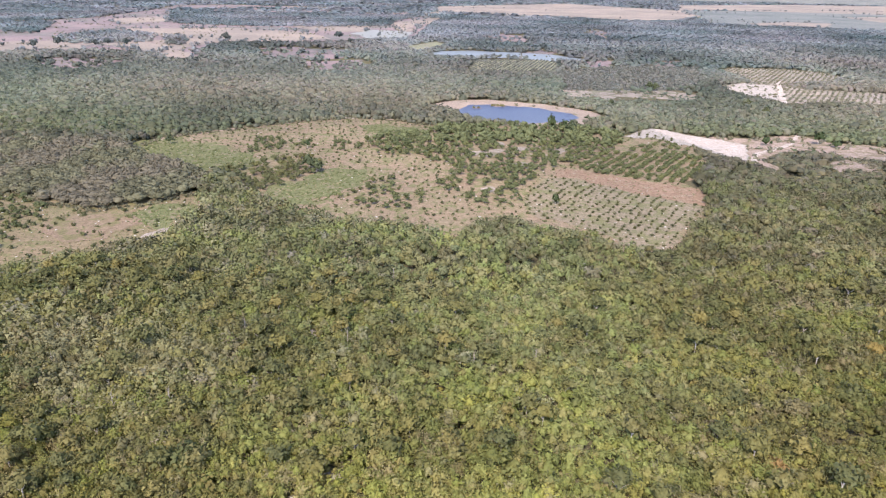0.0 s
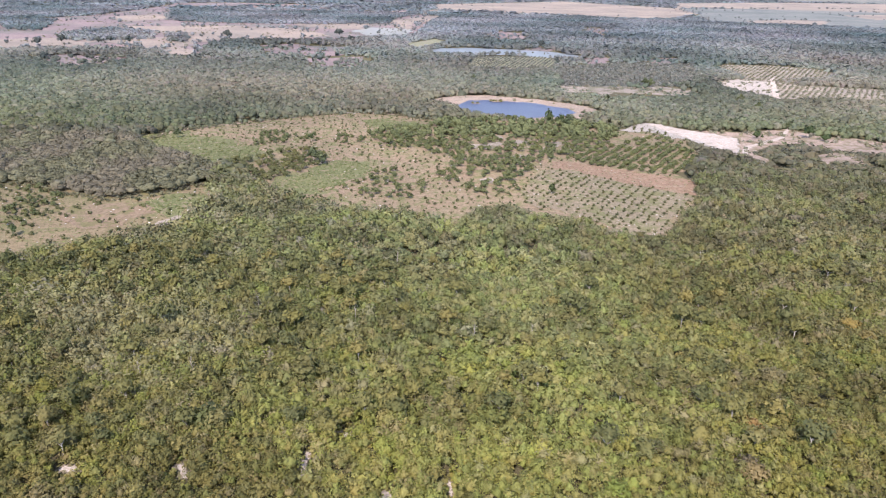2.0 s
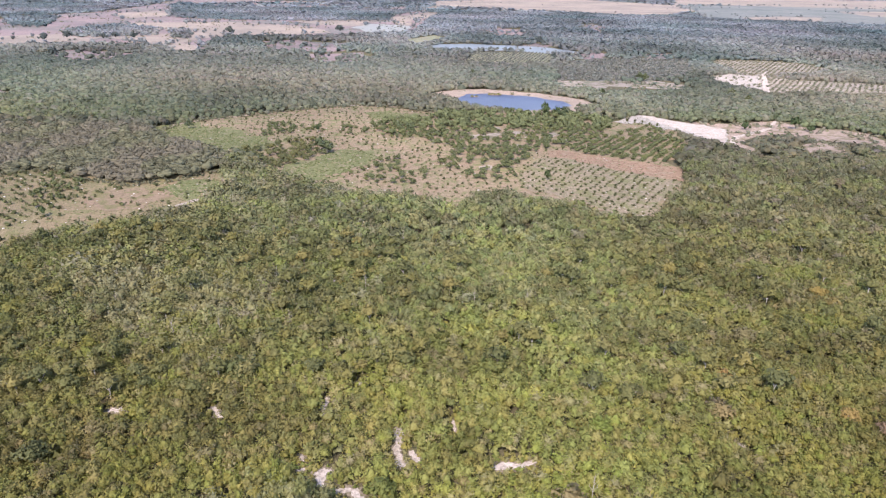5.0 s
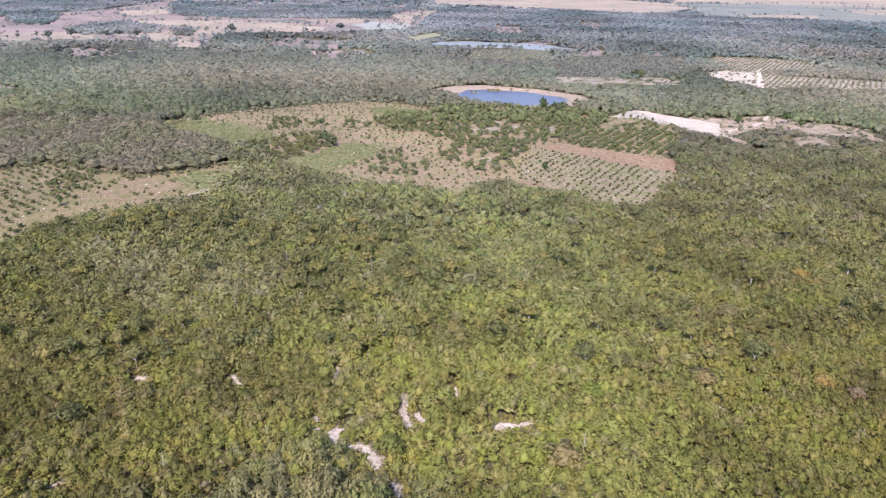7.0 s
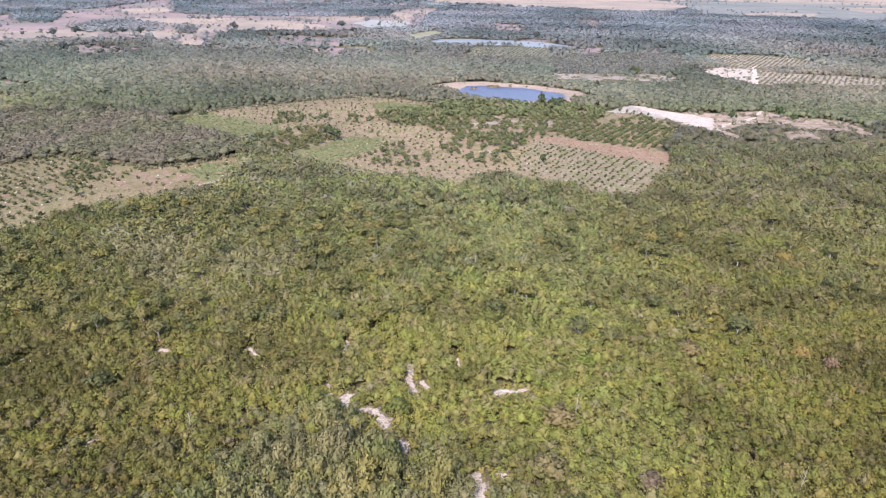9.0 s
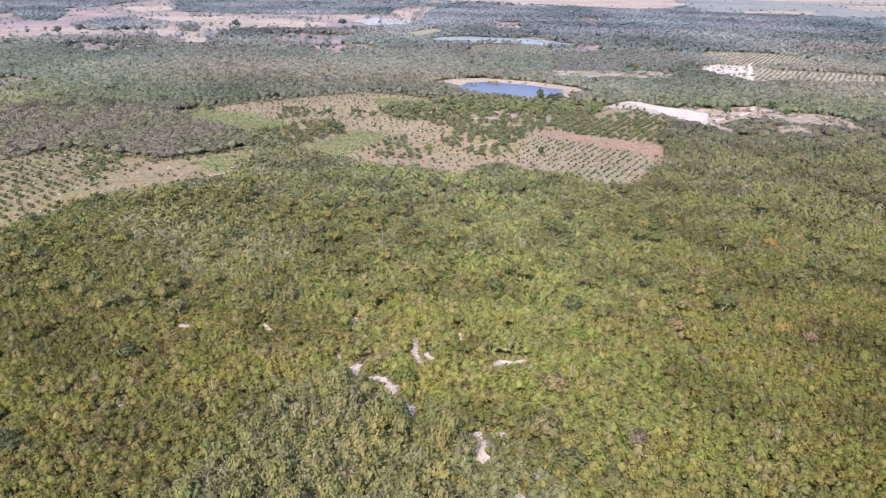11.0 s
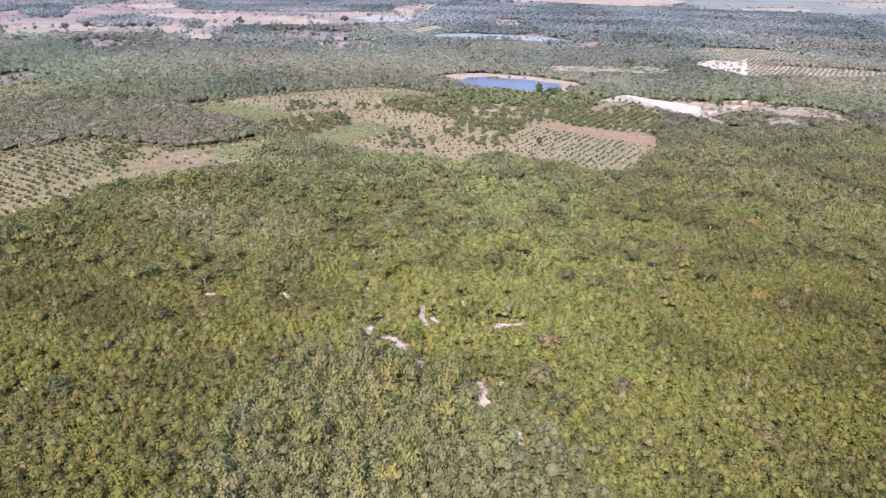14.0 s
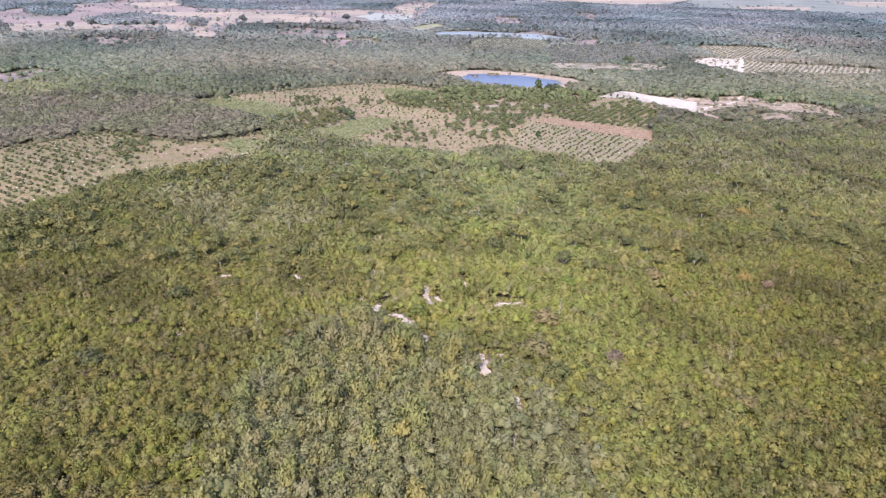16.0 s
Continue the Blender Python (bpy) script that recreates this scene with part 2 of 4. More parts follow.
def planted(name, x, y, radius, height, tints, shapes, rng, mat=STAND_LEAF, tall=(0.85, 1.25)):
    """One mesh of many trees: shapes drawn by lot, turned, sized and set with the crown's top at its height."""
    pick = rng.integers(0, len(shapes), len(x))
    V, T, C, N, o = [], [], [], [], 0
    for k, (sv, st, sn) in enumerate(shapes):
        i = np.where(pick == k)[0]
        if not len(i):
            continue
        a = rng.uniform(0, 2 * np.pi, len(i))
        ca, sa = np.cos(a)[:, None], np.sin(a)[:, None]
        top = sv[:, 2].max()
        lx, ly = sv[:, 0] * rng.uniform(0.8, 1.3, (len(i), 1)), sv[:, 1] * rng.uniform(0.8, 1.3, (len(i), 1))
        px = (ca * lx - sa * ly) * radius[i, None] + x[i, None]
        py = (sa * lx + ca * ly) * radius[i, None] + y[i, None]
        pz = (sv[:, 2] - top) * radius[i, None] * rng.uniform(*tall, (len(i), 1)) + height[i, None]
        V.append(np.stack([px, py, pz], -1).reshape(-1, 3))
        T.append((st[None] + (np.arange(len(i)) * len(sv))[:, None, None] + o).reshape(-1, 3))
        C.append(np.tile(tints[i][:, None], (1, len(sv), 1)).reshape(-1, 3))
        N.append(np.stack([ca * sn[:, 0] - sa * sn[:, 1], sa * sn[:, 0] + ca * sn[:, 1], np.tile(sn[:, 2], (len(i), 1))], -1).reshape(-1, 3))
        o += len(i) * len(sv)
    return fast_mesh(name, np.vstack(V), np.vstack(T), np.vstack(C), mat, np.vstack(N))


def part(name, me, parent, label=""):
    ob = new(name, me)
    ob.parent = parent
    if label:
        ob["label"] = label
    return ob


# ---- the plan: outlines of fields, soils and waters ----
CLEARING = [(-183, 426), (-127, 470), (-74, 502), (-38, 495), (-12, 480), (89, 484), (127, 459), (152, 482), (167, 444), (160, 384), (133, 344), (135, 316), (118, 280), (91, 239), (70, 240), (60, 255), (38, 264), (21, 273), (4, 251), (-16, 266), (-45, 267), (-62, 276), (-79, 284), (-114, 328), (-138, 362), (-191, 402)]
LEFT_FIELD = [(-262, 250), (-240, 280), (-222, 300), (-204, 299), (-187, 286), (-173, 284), (-158, 277), (-146, 285), (-138, 286), (-130, 297), (-122, 305), (-116, 298), (-110, 282), (-109, 266), (-112, 250), (-118, 238), (-131, 233), (-134, 224), (-143, 226), (-144, 214), (-150, 213), (-161, 200), (-163, 182), (-189, 148), (-230, 110), (-290, 200)]
MANGO = [(-54, 430), (-41, 444), (-30, 452), (-9, 464), (2, 482), (64, 486), (100, 484), (127, 459), (118, 430), (105, 412), (71, 376), (58, 364), (47, 338), (39, 327), (28, 308), (22, 322), (11, 329), (5, 312), (-3, 331), (6, 369), (-11, 380), (-28, 389), (-42, 393)]
RED_STRIP = [(64, 364), (75, 366), (88, 355), (107, 345), (123, 336), (133, 330), (134, 315), (128, 303), (119, 307), (110, 315), (100, 320), (88, 332), (75, 342), (62, 351)]
HEDGE = [(72, 374), (105, 410), (120, 423), (133, 442), (145, 446), (158, 430), (159, 387), (146, 364), (130, 341), (114, 344), (89, 354), (77, 368)]
YOUNG = [(60, 349), (75, 342), (87, 331), (100, 319), (110, 314), (118, 306), (128, 301), (117, 287), (107, 268), (97, 250), (90, 244), (76, 246), (68, 262), (56, 272), (40, 285), (38, 300), (44, 322), (53, 338)]
GREENS = [[(-90, 305), (-85, 320), (-74, 331), (-69, 352), (-60, 358), (-49, 352), (-38, 345), (-38, 337), (-48, 323), (-53, 311), (-55, 302), (-65, 295), (-82, 294)], [(-204, 402), (-192, 417), (-179, 424), (-152, 407), (-113, 380), (-112, 362), (-123, 341), (-132, 340), (-145, 355), (-167, 366), (-181, 380)],
          [(-60, 470), (-44, 484), (-34, 476), (-18, 461), (-17, 443), (-32, 443), (-41, 442), (-56, 447)], [(-142, 276), (-133, 289), (-116, 289), (-110, 276), (-116, 264), (-124, 261), (-134, 263)]]
QUARRY = [(126, 454), (139, 470), (153, 485), (163, 480), (175, 463), (187, 453), (195, 444), (204, 435), (183, 384), (178, 396), (172, 414), (165, 428), (157, 432), (152, 448), (143, 453), (132, 449)]
YARD = [(187, 456), (219, 456), (230, 462), (255, 470), (262, 462), (268, 448), (283, 443), (298, 436), (308, 420), (300, 400), (278, 398), (261, 402), (250, 406), (242, 422), (231, 424), (218, 411), (198, 394), (187, 380), (180, 380), (203, 433), (195, 443)]
BANK = [(-23, 559), (8, 590), (41, 597), (85, 579), (120, 553), (133, 518), (103, 491), (72, 482), (18, 502), (1, 535)]
POND = [(6, 541), (20, 566), (40, 571), (78, 559), (103, 536), (107, 518), (92, 501), (61, 493), (27, 505)]
LAKE = [(-39, 967), (-9, 1021), (34, 1038), (93, 1024), (155, 1003), (200, 937), (175, 905), (149, 915), (87, 946), (31, 936), (-24, 935)]
LAKE_ORCHARD = [(37, 923), (136, 926), (150, 896), (127, 774), (71, 765), (23, 779)]
FAR_ORCHARDS = [[(338, 842), (372, 878), (436, 874), (469, 850), (478, 812), (440, 762), (423, 766), (384, 744), (362, 720), (347, 735), (336, 750), (341, 794)], [(365, 718), (371, 703), (404, 693), (434, 687), (470, 672), (500, 652), (450, 618), (421, 620), (399, 616), (373, 622), (337, 612), (318, 608), (337, 660)]]
FAR_SAND = [(279, 700), (305, 720), (329, 738), (343, 732), (360, 724), (313, 608), (303, 608), (294, 645), (284, 655)]
FAR_ROAD = [(376, 762), (381, 762), (315, 608), (309, 608)]
STRIPS = [[(110, 672), (144, 696), (183, 697), (188, 672), (177, 646), (142, 628), (112, 620)], [(140, 634), (165, 646), (195, 671), (223, 677), (246, 654), (246, 628), (224, 620), (185, 616), (150, 616)]]
STRAWS = [[(-647, 1333), (-559, 1374), (-454, 1403), (-363, 1364), (-274, 1341), (-202, 1208), (-258, 1146), (-355, 1089), (-427, 1152), (-530, 1203)],
          [(-718, 1009), (-618, 1071), (-571, 1103), (-513, 957), (-547, 933), (-631, 884)], [(-531, 1040), (-487, 1122), (-422, 1149), (-359, 1163), (-386, 1003), (-395, 924), (-433, 940)],
          [(-401, 908), (-399, 970), (-357, 954), (-323, 857), (-346, 839)], [(-338, 1509), (-302, 1579), (-186, 1594), (-165, 1361), (-261, 1366)],
          [(-801, 1615), (-730, 1769), (-632, 1560), (-697, 1452)], [(-160, 2015), (-89, 2300), (-4, 2295), (-83, 1951)]]
WIDE_STRAWS = [[(-158, 1645), (-35, 1938), (-3, 1865), (-37, 1692), (-69, 1609), (-82, 1384)], [(-50, 2762), (582, 3451), (952, 2796), (852, 2327), (644, 1976), (458, 1940), (293, 2131), (-42, 2304)],
               [(1170, 3534), (2005, 4068), (3075, 4177), (2202, 2981), (1773, 2806), (1209, 2925), (928, 2796)], [(867, 1965), (1032, 2071), (1139, 2050), (1014, 1837), (797, 1772)],
               [(1424, 2499), (1968, 2657), (1652, 2225), (1355, 2158)]]
PLAIN = [(-617, 864), (-571, 896), (-497, 927), (-423, 918), (-382, 911), (-317, 858), (-353, 979), (-355, 1048), (-210, 1091), (-147, 1172), (-59, 1270), (-32, 1778), (-58, 2195), (-473, 2493), (-777, 2556), (-960, 2444), (-880, 2000), (-860, 1640), (-930, 1480), (-900, 1250)]
PLAIN_WOODS = [[(-654, 1128), (-648, 1178), (-615, 1252), (-533, 1232), (-474, 1083), (-521, 1040), (-583, 1026)], [(-485, 1169), (-451, 1177), (-400, 1048), (-427, 1032)], [(-856, 2124), (-729, 2271), (-456, 2402), (-180, 2390), (-62, 2354), (-39, 2130), (-133, 1760), (-130, 1552), (-284, 1484), (-451, 1471), (-558, 1498), (-609, 1502)], [(-901, 1376), (-901, 1492), (-822, 1437), (-709, 1169), (-781, 1190)]]
TRACK = [(182, 380), (199, 412), (219, 428), (237, 442), (254, 470), (257, 468), (236, 437), (219, 422), (199, 406), (186, 380)]
FAR_GREEN = [(925, 2784), (2072, 3284), (2342, 3171), (1360, 1826), (1089, 1708), (887, 1776), (716, 1865), (852, 2327)]
NEAR_GREEN = [(132, 802), (227, 871), (327, 864), (259, 677), (176, 666), (118, 659)]
LAWN = [(-68, 1080), (-21, 1183), (8, 1126), (-42, 994)]
FAR_WET = [(-182, 1321), (-162, 1435), (-107, 1417), (-65, 1381), (-73, 1227), (-140, 1198)]
PATCHES = [[(-182, 841), (-168, 868), (-108, 885), (-91, 798), (-121, 751), (-149, 767)], [(69, 1275), (108, 1395), (155, 1349), (150, 1218), (96, 1171)], [(290, 1473), (353, 1594), (339, 1423), (292, 1264), (278, 1328)],
           [(-526, 808), (-485, 859), (-398, 835), (-366, 753), (-431, 738)], [(-288, 1009), (-253, 1043), (-198, 1027), (-146, 1020), (-143, 897), (-215, 884)], [(143, 1076), (171, 1030), (144, 935), (89, 970)]]
PATCHES_TOO = [[(-432, 488), (-413, 531), (-391, 559), (-358, 496), (-375, 462), (-386, 421)], [(-351, 621), (-343, 647), (-328, 634), (-336, 612)],
               [(188, 915), (231, 971), (229, 909), (180, 792), (169, 801)], [(277, 917), (331, 953), (296, 850), (251, 831)]]
SOILS = [[(196, 396), (199, 388), (198, 376), (190, 362), (184, 362)], [(228, 388), (254, 400), (262, 388), (254, 372), (238, 374), (219, 362)], [(286, 398), (300, 400), (296, 384), (280, 382)]]
WEDGE = [(-124, 334), (-121, 352), (-110, 364), (-100, 372), (-87, 382), (-78, 376), (-70, 367), (-68, 350), (-76, 334), (-84, 320), (-94, 312), (-108, 310), (-117, 318)]
DRY_WOODS = [(-430, 250), (-300, 205), (-264, 252), (-241, 283), (-222, 303), (-204, 302), (-188, 290), (-174, 289), (-159, 281), (-146, 289), (-138, 291), (-131, 301), (-123, 310), (-122, 322), (-131, 341), (-156, 361), (-181, 380), (-202, 403), (-226, 406), (-279, 400), (-430, 395)]
PALE_STAND = [(-56, 31), (-47, 46), (-43, 60), (-31, 70), (-12, 60), (4, 42), (11, 35), (18, 23), (26, -30), (-52, -30)]
GREY_STAND = [(-122, 150), (-105, 172), (-81, 168), (-54, 156), (-58, 140), (-70, 126), (-94, 120), (-112, 129)]
SHRUBS = [[(-57, 303), (-45, 317), (-38, 335), (-29, 341), (-19, 325), (-8, 316), (-7, 304), (-17, 290), (-31, 288), (-44, 292)], [(-127, 409), (-123, 431), (-109, 426), (-98, 394), (-114, 393), (-120, 387)],
          [(-101, 417), (-95, 434), (-85, 418), (-89, 401)], [(-80, 431), (-72, 438), (-66, 420), (-51, 421), (-52, 401), (-64, 397), (-76, 417)], [(11, 314), (20, 329), (34, 335), (39, 310), (34, 296), (19, 294), (6, 312)],
          [(-216, 297), (-204, 297), (-182, 281), (-178, 266), (-200, 273)], [(-200, 262), (-198, 285), (-181, 263), (-172, 240), (-185, 243)]]
# bare sand streaks in the forest: two ends and half a width
GAPS = [(-11.4, 92.1, -11.4, 85.5, 0.7), (-11.4, 85.5, -9.8, 80.4, 0.8), (-7.7, 84.7, -6.3, 81.5, 0.5), (-27.5, 77.1, -25.8, 77.9, 0.9), (-27.1, 76, -26.7, 73.8, 0.7), (-22.7, 72.1, -19.3, 72.2, 0.6), (-18.7, 71.5, -16.0, 66.4, 1.1),
        (-15.8, 68.8, -14.6, 68.8, 0.3), (-12.2, 60.9, -10.3, 60, 0.4), (-11, 59.5, -10.8, 57.1, 0.5), (11.3, 79.8, 15.5, 80.7, 0.7), (15.5, 80.7, 19.5, 81.6, 0.5), (1.8, 95.9, 1.8, 92.7, 0.4), (-32.7, 83.3, -32, 81.7, 0.4),
        (-32, 78, -31.2, 78.3, 0.4), (-30.4, 103.8, -29.8, 97.0, 0.5), (-82.2, 97.8, -79.5, 97.8, 0.6), (-57.2, 99.5, -55, 96.2, 0.45), (-117.5, 91.5, -115.2, 91.5, 0.5), (66.1, 92.1, 66.4, 91.1, 0.5), (68.3, 89.2, 69.1, 88.2, 0.4),
        (-86.9, 59.7, -85.9, 59.4, 0.4), (-82.6, 59.1, -81, 59.5, 0.4), (5.3, 50.2, 5.5, 47.2, 0.7), (5.5, 46.6, 5.5, 41.5, 1.1), (10.4, 50.5, 11.2, 49.5, 0.6), (12.6, 31, 12.9, 27, 0.5), (-39.3, 173.1, -37.5, 167.4, 0.6),
        (-2, 140.2, -0.4, 139.7, 0.7), (14.2, 147, 15.4, 147.3, 0.5), (-8.3, 121.5, -8.5, 119.5, 0.5), (-24.7, 111.4, -21.5, 110.8, 0.5), (11.2, 17, 10.4, 14.1, 0.4), (-111.2, 43.7, -109.6, 44.5, 0.6)]

# ---- ground, fields and waters ----
bm = bmesh.new()
RIM = 5200
bmesh.ops.create_grid(bm, x_segments=24, y_segments=24, size=RIM)
me = bpy.data.meshes.new("ground")
bm.to_mesh(me)
bm.free()
me.materials.append(LITTER)
tagged(new("ground", me), "dark leaf litter and scrub on flat ground", "ground", kind="structure")

sheet("field", CLEARING, 0.05, PASTURE, "dry pasture with tan soil between orchard plots", 3)
sheet("field", [(x, y + 12 if y > 250 and x < -115 else y) for x, y in LEFT_FIELD], 0.05, ROUGH, "dry grassy field planted with young bushes", 3)
sheet("soil_strip", RED_STRIP, 0.12, REDSOIL, "freshly cleared strip of reddish bare soil", 2)
for g in GREENS:
    sheet("grass", g, 0.14, GRASS, "patch of tall green grass", 5)
sheet("quarry", QUARRY, 0.16, RUBBLE, "whitish rubble and sand cleared of trees", 2)
sheet("quarry", [(154, 481), (163, 477), (175, 461), (187, 451), (203, 434), (185, 388), (177, 412), (171, 430), (162, 444), (158, 466)], 0.2, SAND, "bare white sand scraped smooth", 1.5)
sheet("yard", YARD, 0.10, SCRUBBY, "pale bare earth with tufts of scrub", 4)
sheet("bank", BANK, 0.10, BANKS, "dry sandy bank round the pond", 2)
sheet("water", POND, 0.18, POND_WATER, "calm blue pond water", 1.5, "water")
sheet("water", LAKE, 0.2, LAKE_WATER, "pale far lake reflecting the sky", 3, "water")
sheet("field", LAKE_ORCHARD, 0.12, MEADOW, "grassy orchard ground beside the lake", 2)
for f in FAR_ORCHARDS:
    sheet("field", f, 0.12, CHALKY, "pale pinkish soil of a far orchard", 4)
sheet("field", grown(FAR_SAND, 9), 0.18, CHALKY, "whitish scrubby ground round a far sand clearing", 6)
sheet("quarry", grown(FAR_SAND, -6), 0.2, RUBBLE, "bare white sand clearing far off", 5)
sheet("road", FAR_ROAD, 0.28, SAND, "pale dirt track between orchards", 0.6, "road")
for s in STRIPS:
    sheet("field", s, 0.1, CHALKY, "pale strip of open scrub", 7)
for i, s in enumerate(STRAWS + WIDE_STRAWS):
    sheet("field", s, 0.16 + 0.03 * i, STRAW, "wide straw-coloured dry field", 9)
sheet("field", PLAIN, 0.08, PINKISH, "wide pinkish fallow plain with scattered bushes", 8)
sheet("field", YOUNG, 0.11, PLOT, "greyish soil of the young orchard", 2)
sheet("road", [(-192, 412), (-186, 429), (-128, 475), (-74, 508), (-40, 500), (-40, 496), (-74, 503), (-126, 470), (-182, 425), (-188, 412)], 0.09, DIRT, "pale dirt track along the pasture's far edge", 0.8, "road")
sheet("sand_patch", [(-84, 500), (-70, 506), (-58, 503), (-72, 499)], 0.10, SAND, "white sand heap ground beside the track", 1.0)
sheet("sand_patch", [(-229, 415), (-219, 418), (-215, 408), (-226, 407)], 0.10, SAND, "small white bare spot at the edge of dry woods", 1.0)
sheet("bank", [(38, 568), (48, 569), (52, 563), (42, 561)], 0.24, BANKS, "low muddy islet in the pond", 0.5)
sheet("bank", [(22, 555), (29, 556), (30, 552), (23, 551)], 0.24, BANKS, "tiny muddy islet in the pond", 0.4)
sheet("road", TRACK, 0.2, SAND, "pale sandy track across bare earth", 0.6, "road")
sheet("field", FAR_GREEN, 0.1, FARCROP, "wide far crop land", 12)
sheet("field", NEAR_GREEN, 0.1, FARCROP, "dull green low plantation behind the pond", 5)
sheet("grass", LAWN, 0.1, MEADOW, "far green meadow", 4)
sheet("water", FAR_WET, 0.3, POOL_WATER, "shallow far pool in the dry fields", 6, "water")
for s in PATCHES + PATCHES_TOO:
    sheet("field", s, 0.12, PINKISH, "small pinkish bare clearing in the woods", 9)
for ring in [[(-130, 348), (-122, 343), (-110, 316), (-113, 312), (-125, 330)], [(-121, 305), (-124, 320), (-112, 318), (-110, 312), (-118, 310)], [(-118, 297), (-111, 294), (-106, 286), (-109, 281), (-115, 286)]]:
    sheet("soil_patch", ring, 0.13, DIRT, "bare pale soil between shrubby trees", 2)
sheet("sand_patch", [(-126, 243), (-124, 251), (-116, 262), (-113, 270), (-110, 264), (-113, 254), (-119, 246)], 0.17, CHALKY, "whitish worn soil at the field's forest edge", 1.5)
sheet("soil_patch", [(-176, 268), (-160, 272), (-140, 278), (-132, 262), (-138, 244), (-150, 240), (-165, 250)], 0.09, WORN, "bare reddish tan soil worn through dry grass", 2.2)
for ring in SOILS:
    sheet("soil_patch", ring, 0.1, SCRUBBY, "pale bare earth among scrub", 2)
for gx, gy in [(24, 322), (66, 392), (50, 410), (28, 396), (78, 391), (74, 408), (20, 400), (34, 404), (45, 373), (37, 424)]:
    sheet("soil_patch", [(gx + 5 * math.cos(a), gy + 7 * math.sin(a)) for a in (0, 1.2, 2.4, 3.6, 4.8)], 0.15, CHALKY, "whitish bare soil between old orchard trees", 2)


def off_streak(x, y, gap):
    """How far each point lies outside the edge of a sand streak."""
    ax, ay, bx, by, w = gap
    f = np.clip(((x - ax) * (bx - ax) + (y - ay) * (by - ay)) / ((bx - ax) ** 2 + (by - ay) ** 2), 0, 1)
    return np.hypot(x - ax - f * (bx - ax), y - ay - f * (by - ay)) - w


for ax, ay, bx, by, w in GAPS:
    run = math.atan2(by - ay, bx - ax)
    for wide, mat, z, words in [(1.3 * w + 0.6, LEAFY_SAND, 0.015, "tan sand with dry litter in the forest"), (1.15 * w, SAND, 0.03, "small bare white sand streak in the forest")]:
        ring = []
        for k in range(64):
            a = 2 * math.pi * k / 64
            side = (bx, by) if abs(a - math.pi) > math.pi / 2 else (ax, ay)
            f = 2 * abs(abs(a - math.pi) / math.pi - 0.5)
            rough = noise.noise((ax + 1.6 * math.cos(a), ay + 1.6 * math.sin(a), z)) + 0.6 * noise.noise((ax + 5 * math.cos(a), ay + 5 * math.sin(a), 2.0))
            r = wide * (1.1 + 1.0 * rough)
            back = 0.5 * (1 - min(1.0, f * 2.5))
            x0, y0 = side[0] + back * (ax + bx - 2 * side[0]), side[1] + back * (ay + by - 2 * side[1])
            ring.append((x0 + r * math.cos(a + run), y0 + r * math.sin(a + run)))
        sheet("sand_patch", ring, z, mat, words, 0.25)

# low hazy-toned ridge, added and sized to cover the camera's sky past the plain
bm = bmesh.new()
row = []
for i in range(121):
    x = -4200 + 70 * i
    y = 4650 + 60 * math.sin(0.3 * i) - 0.00003 * x * x
    h = 46 + 14 * noise.noise((x * 0.0012, 3.0, 0)) + 5 * noise.noise((x * 0.008, 5.0, 0))
    row.append([bm.verts.new((x, y + d, z)) for d, z in ((-260, -1), (-90, h * 0.6), (0, h), (160, -1))])
for p, q in zip(row, row[1:]):
    for k in range(3):
        bm.faces.new((p[k], q[k], q[k + 1], p[k + 1]))
me = bpy.data.meshes.new("backdrop")
bm.to_mesh(me)
bm.free()
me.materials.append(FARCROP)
tagged(new("backdrop", me), "added low ridge that covers the sky along the horizon", "hills", kind="structure")

# ---- forest ----
OPEN = [CLEARING, LEFT_FIELD, QUARRY, YARD, BANK, LAKE, LAKE_ORCHARD, FAR_SAND, FAR_ROAD, FAR_GREEN, NEAR_GREEN, LAWN, FAR_WET] + SOILS + FAR_ORCHARDS + STRAWS + WIDE_STRAWS + [PLAIN]
rng = np.random.default_rng(4)
GREEN, OLIVE, YELLOW, DARK = np.array((0.142, 0.174, 0.060)), np.array((0.178, 0.172, 0.075)), np.array((0.205, 0.196, 0.068)), np.array((0.106, 0.122, 0.060))
GREY, BROWN, PALE, DEAD = np.array((0.178, 0.168, 0.115)), np.array((0.180, 0.156, 0.096)), np.array((0.198, 0.196, 0.112)), np.array((0.22, 0.207, 0.18))
KINDS = np.array([GREEN, OLIVE, YELLOW, DARK, GREY, BROWN, PALE, DEAD])
# leaf colours of the woods past the orchards, greyed by painted haze
MID_HAZE = np.array((1.15, 1.09, 1.00)) * np.array([(0.150, 0.158, 0.116), (0.158, 0.158, 0.117), (0.165, 0.162, 0.113), (0.128, 0.139, 0.108), (0.162, 0.158, 0.130), (0.162, 0.150, 0.126), (0.167, 0.170, 0.126), (0.182, 0.178, 0.155)])
# leaf colours of the far plain's woods, bluish from painted haze
FAR_HAZE = np.array((1.10, 1.12, 1.08)) * np.array([(0.160, 0.174, 0.182), (0.168, 0.176, 0.182), (0.170, 0.176, 0.176), (0.142, 0.160, 0.176), (0.172, 0.174, 0.188), (0.172, 0.168, 0.180), (0.174, 0.180, 0.184), (0.182, 0.180, 0.190)])


def soft(x, y, scale, seed):
    """A gentle random field over the plan, about 0 to 1."""
    r = np.random.default_rng(seed)
    v = np.zeros(len(x))
    for k in range(7):
        a, w, ph = r.uniform(0, 6.28), r.uniform(0.6, 1.8) / scale, r.uniform(0, 6.28)
        v += np.sin((x * math.cos(a) + y * math.sin(a)) * w + ph)
    return 0.5 + v / 7.0


